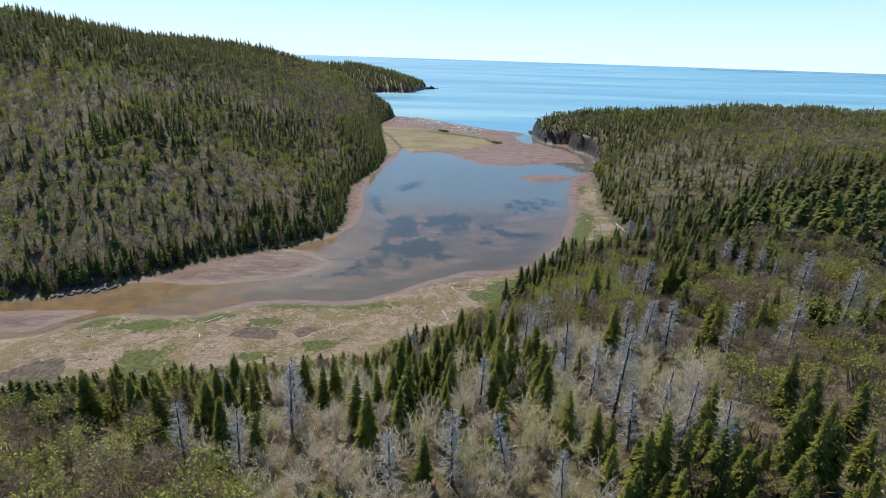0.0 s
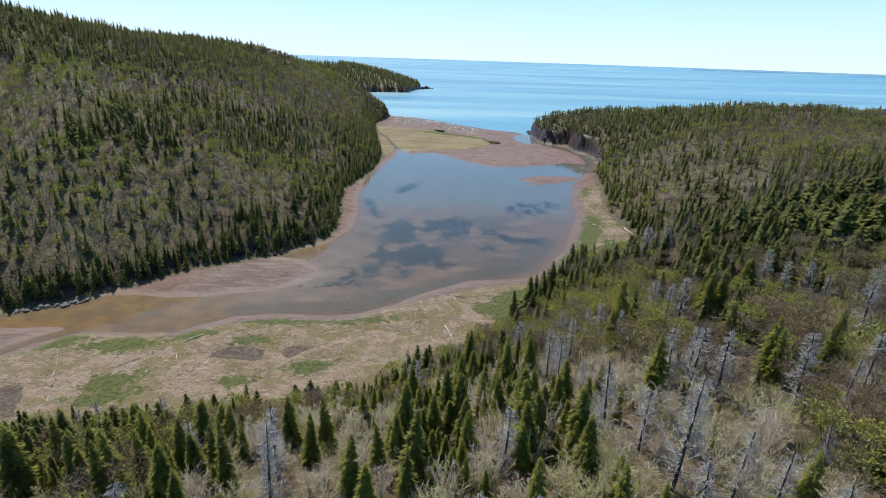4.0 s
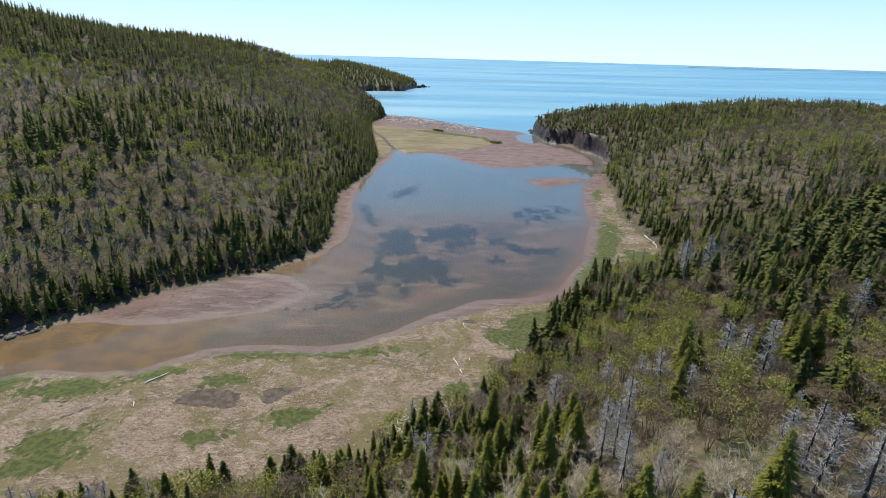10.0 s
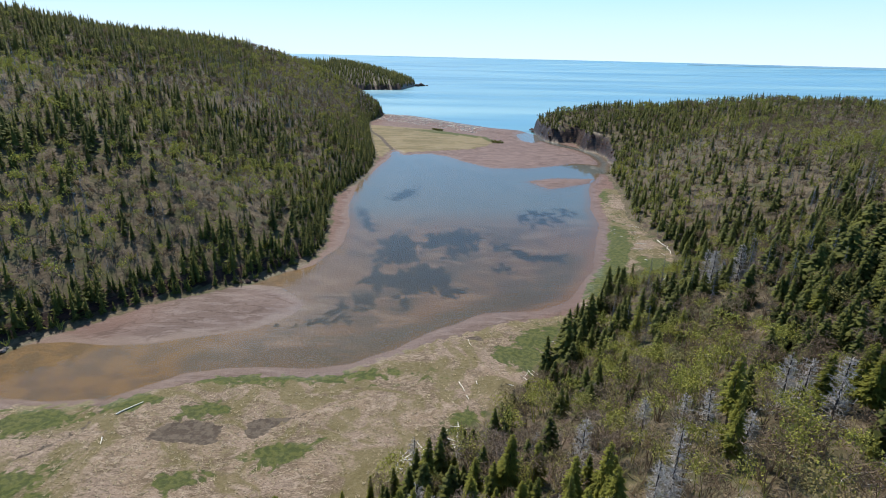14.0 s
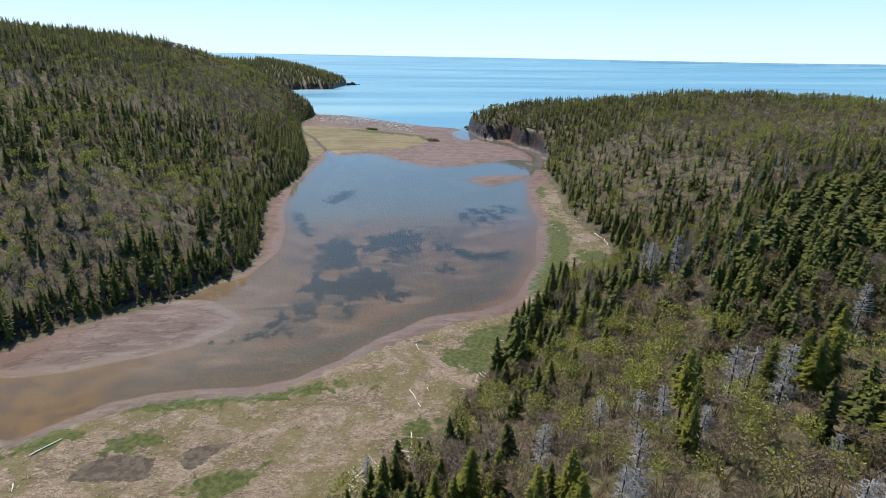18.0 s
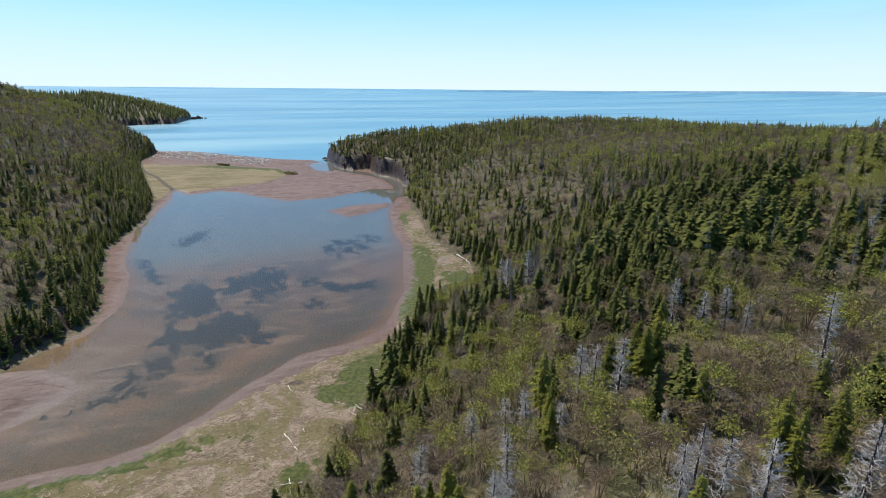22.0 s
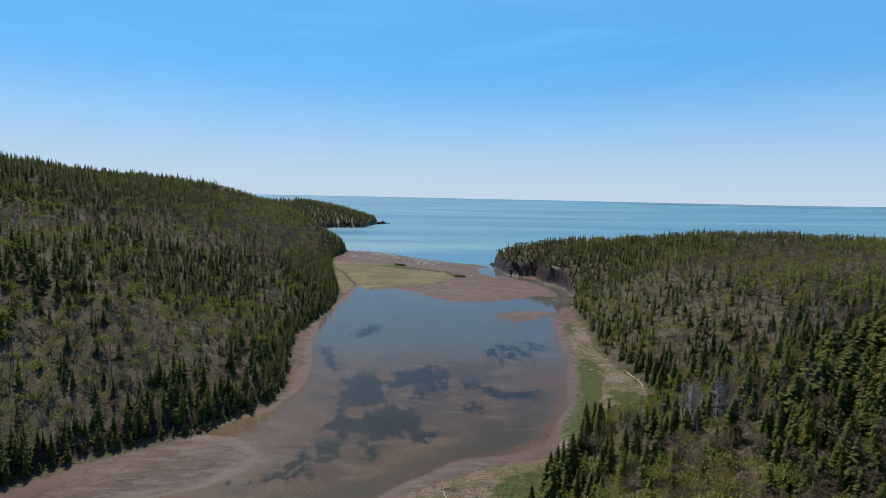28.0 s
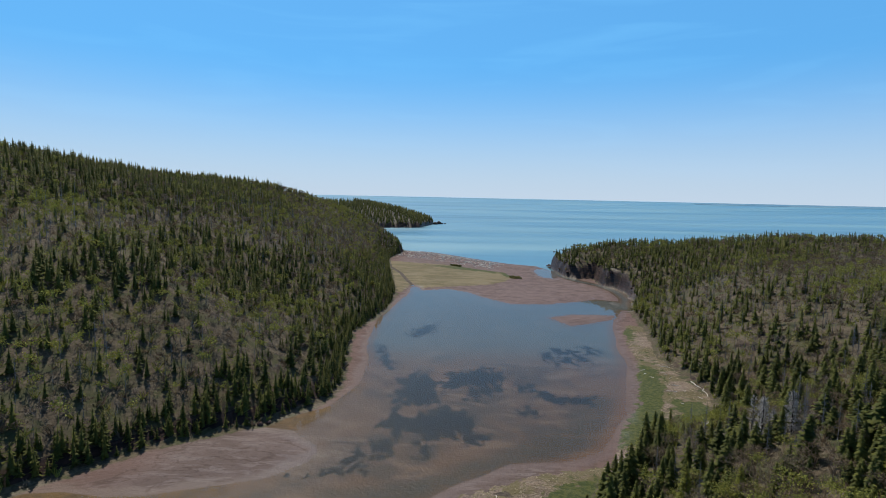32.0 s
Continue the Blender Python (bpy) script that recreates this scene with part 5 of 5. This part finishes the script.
# the old line of timbers and stones across the upper marsh
for x0, y0, x1, y1 in ((-103.6, 139.6, -101.0, 135.8), (-99.8, 134.2, -97.6, 130.2), (-97.2, 129.2, -94.6, 124.4), (-94.2, 123.4, -92.4, 120.0), (-91.8, 119.0, -89.6, 115.6),
                       (-87.4, 116.6, -86.4, 113.2)):
    lay_log("squared_timber", x0, y0, x0 + (x1 - x0) * 0.72, y0 + (y1 - y0) * 0.72, 0.085, SILVER, "weathered pale timber in an old line across the marsh", "timber", g, "old timber line", 0)
for x0, y0, x1, y1 in ((46.1, 106.8, 46.0, 102.6), (39.0, 97.2, 44.0, 98.0), (37.0, 103.2, 38.2, 101.6), (40.5, 96.0, 46.0, 95.6), (9.0, 55.0, 13.5, 56.6), (52, 100, 56, 98.5)):
    lay_log("fallen_trunk", x0, y0, x1, y1, 0.14, SILVER, "fallen grey trunk lying in the brush", "fallen trunk", g, "fallen trunks in the clearing", 3)

# white wrack strewn over the barrier beach
soup = Soup()
for k in range(760):
    f = g.uniform(0, 1)
    px_, py_ = np.interp(f, [0, 0.25, 0.55, 1], [-74, -38, -6, 52]), np.interp(f, [0, 0.25, 0.55, 1], [752, 735, 702, 625])
    back = 5 + 62 * g.random() ** 1.6 * (1 - 0.45 * f)
    px_, py_ = px_ - back * 0.45 + g.normal() * 2, py_ - back * 0.9 + g.normal() * 3
    t, l, r = g.normal() * 0.5 - 0.7, g.uniform(0.5, 3.6), g.uniform(0.12, 0.28)
    z = float(land([px_], [py_])["z"][0]) + r * 0.6
    d = np.array([math.cos(t), math.sin(t), 0]) * l
    p = np.array([px_, py_, z])
    tube(soup, [p - d, p + d], [r, r * 0.7], 4)
tagged(new("beach_driftwood", mesh_of("beach_driftwood", *soup.arrays(), DRIFT)), "white driftwood strewn along the barrier beach", "driftwood", kind="stuff")


def stone_mesh(g, rough=0.25):
    bm = bmesh.new()
    bmesh.ops.create_icosphere(bm, subdivisions=2, radius=1.0)
    k = g.uniform(0, 50)
    for v in bm.verts:
        v.co *= 1 + rough * noise.noise(v.co * 1.3 + Vector((k, 0, 0))) + 0.5 * rough * noise.noise(v.co * 3 + Vector((0, k, 0)))
        v.co.z *= 0.7
    me = bpy.data.meshes.new("boulder")
    bm.to_mesh(me)
    bm.free()
    return me


def stone_material(name, a, b):
    n = Nodes(name)
    c = n.mix(n.ramp(n.noise(1.5, 5), 0.35, 0.65), a, b)
    return n.finish(n.mix(n.ramp(n.random(), 0, 1, 0, 0.4), c, a), 0.85, n.bump(n.noise(5, 4), 0.6, 0.1), 0.2)


STONE = stone_material("grey_beach_stone", (0.085, 0.075, 0.072), (0.17, 0.155, 0.15))
RED_STONE = stone_material("dark_red_sea_rock", (0.045, 0.03, 0.026), (0.11, 0.065, 0.055))
stones = [stone_mesh(g) for _ in range(5)]
for me in stones:
    me.materials.append(STONE)
red = [stone_mesh(g, 0.45) for _ in range(3)]
for me in red:
    me.materials.append(RED_STONE)


def set_stone(me, x, y, size, label, group, sink=0.25):
    ob = new("boulder", me)
    z = float(land([x], [y])["z"][0])
    ob.matrix_basis = pose(x, y, max(z, -0.3) + size * (0.55 - sink), g.uniform(-15, 15), g.uniform(-15, 15), g.uniform(0, 360)) @ Matrix.Diagonal(
        (size * g.uniform(0.8, 1.3), size * g.uniform(0.8, 1.2), size, 1))
    return tagged(ob, label, "boulder", group)


for k in range(46):
    x = g.uniform(-131, -115)
    y = np.interp(x, [-144, -118, -90], [156, 168.5, 200]) + g.uniform(-2.0, 0.8)
    set_stone(stones[k % 5], x, float(y), g.uniform(0.25, 0.9), "grey boulder at the foot of the bank", "boulders on the river bank")
for k in range(16):
    f = g.uniform(0, 1)
    set_stone(stones[k % 5], -103.5 + f * 15 + g.uniform(-1.2, 1.2), 138.5 - f * 24 + g.uniform(-1.2, 1.2), g.uniform(0.1, 0.25),
              "small mauve-grey stone along the old timber line", "stones of the old line")
for x, y, size in ((-44, 1436, 7), (-35, 1440, 3.5), (-28, 1443, 2.5), (-52, 1415, 6)):
    set_stone(red[int(size) % 3], x, y, size, "dark red rock in the sea off the headland", "rocks off the headland")
for x, y, size in ((134, 468, 1.6), (131, 462, 1.2), (126, 500, 1.4), (119, 545, 1.5), (98, 575, 1.3), (101, 552, 1.6), (95, 612, 1.5), (97, 628, 2.2), (104, 636, 2.0),
                   (-72, 738, 1.8), (-74, 745, 2.2), (-84, 688, 1.2), (-68, 216, 1.1), (-66, 217.5, 0.8)):
    set_stone(red[int(size * 10) % 3], x, y, size, "dark red fallen rock at the cliff foot", "rocks at the cliff foot")

# the small clump on the barrier beach
for x, y, s in ((48, 535, 0.5), (50.5, 533, 0.38), (52, 530, 0.30), (46, 538, 0.32)):
    plant(SPRUCES, x, y, s, g, 0.02, 2)
SCRUB = leaf_material("beach_scrub_leaves", (0.09, 0.095, 0.03), (0.19, 0.18, 0.06), 0.3)
soup = [fuzzy_crown(1.3, 1.5, 90, 0.3, 0.13, g, 4, 0, True) for _ in range(3)]
f = g.uniform(0, 1, 90)
x = np.concatenate([-9 + f * 10, 44 + g.uniform(0, 10, 40)])
y = np.concatenate([610 - f * 8 + g.uniform(-2, 2, 90), 540 - g.uniform(0, 14, 40)])
joined("beach_scrub", "low green scrub on the crest of the barrier beach", SCRUB, rows_of(x, y, land(x, y)["z"], g.uniform(0.6, 1.3, x.shape), g), soup, "scrub")

# ---- the far shore on the horizon ----
az = np.radians(np.linspace(24, 80, 140))
top = 10.5 + 16 * ease(np.degrees(az), 34, 60) * (0.75 + 0.9 * (cloud_noise(np.degrees(az), az * 0, 7, 51) + 0.15)) - 3 * ease(np.degrees(az), 34, 24)
reach = 4480.0
low = np.stack([np.sin(az) * reach, 40 + np.cos(az) * reach, az * 0 + 47], 1)
high = low + np.stack([az * 0, az * 0, np.maximum(top, 0.5)], 1)
back = high * np.array([1.01, 1.01, 1.0]) - np.array([0, 0, 6])
n_ = len(az)
q = np.arange(n_ - 1)
faces = np.concatenate([np.stack([q, q + 1, q + 1 + n_, q + n_], 1), np.stack([q + n_, q + 1 + n_, q + 1 + 2 * n_, q + 2 * n_], 1)])
# haze of distance put into the strip as its own blue glow
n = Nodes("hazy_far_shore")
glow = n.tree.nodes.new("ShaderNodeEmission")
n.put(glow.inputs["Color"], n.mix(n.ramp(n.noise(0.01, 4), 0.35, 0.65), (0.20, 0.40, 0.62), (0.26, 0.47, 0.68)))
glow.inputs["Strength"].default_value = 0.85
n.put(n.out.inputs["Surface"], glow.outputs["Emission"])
HAZE_GLOW = n.mat
tagged(new("backdrop", mesh_of("backdrop", np.concatenate([low, high, back]), faces, HAZE_GLOW, True)), "far shore on the horizon, glowing hazy blue", "far shore", kind="structure")

# ---- tussocks on the marsh ----
STRAW = leaf_material("dry_marsh_grass", (0.17, 0.14, 0.085), (0.42, 0.355, 0.245), 0.3)
tufts = []
for k in range(6):
    soup = Soup()
    for b in range(7):
        a, l = g.uniform(0, 6.28), g.uniform(0.25, 0.6)
        p, d = np.array([g.normal() * 0.12, g.normal() * 0.12, 0]), np.array([math.cos(a), math.sin(a), g.uniform(0.12, 0.6)])
        s_ = np.array([-math.sin(a), math.cos(a), 0]) * 0.06
        soup.add([p - s_, p + s_, p + d * l], [(0, 1, 2)])
    tufts.append(soup.arrays())
x, y = scatter(-130, 92, 96, 330, 1.1, g)
here = land(x, y)
keep = (here["marsh"] > 0.5) & (here["green"] < 0.4) & (here["east"] < 1) & (here["mud"] < -0.6) & (here["shore"] > 1) & (g.random(x.shape) < 0.25 + 1.4 * np.clip(cloud_noise(x, y, 12, 61) + 0.1, 0, 1))
x, y, z = x[keep], y[keep], here["z"][keep]
joined("marsh_tussocks", "dry straw-coloured tussocks of marsh grass", STRAW, rows_of(x, y, z + 0.2, g.uniform(0.6, 1.4, x.shape), g), tufts, "grass")
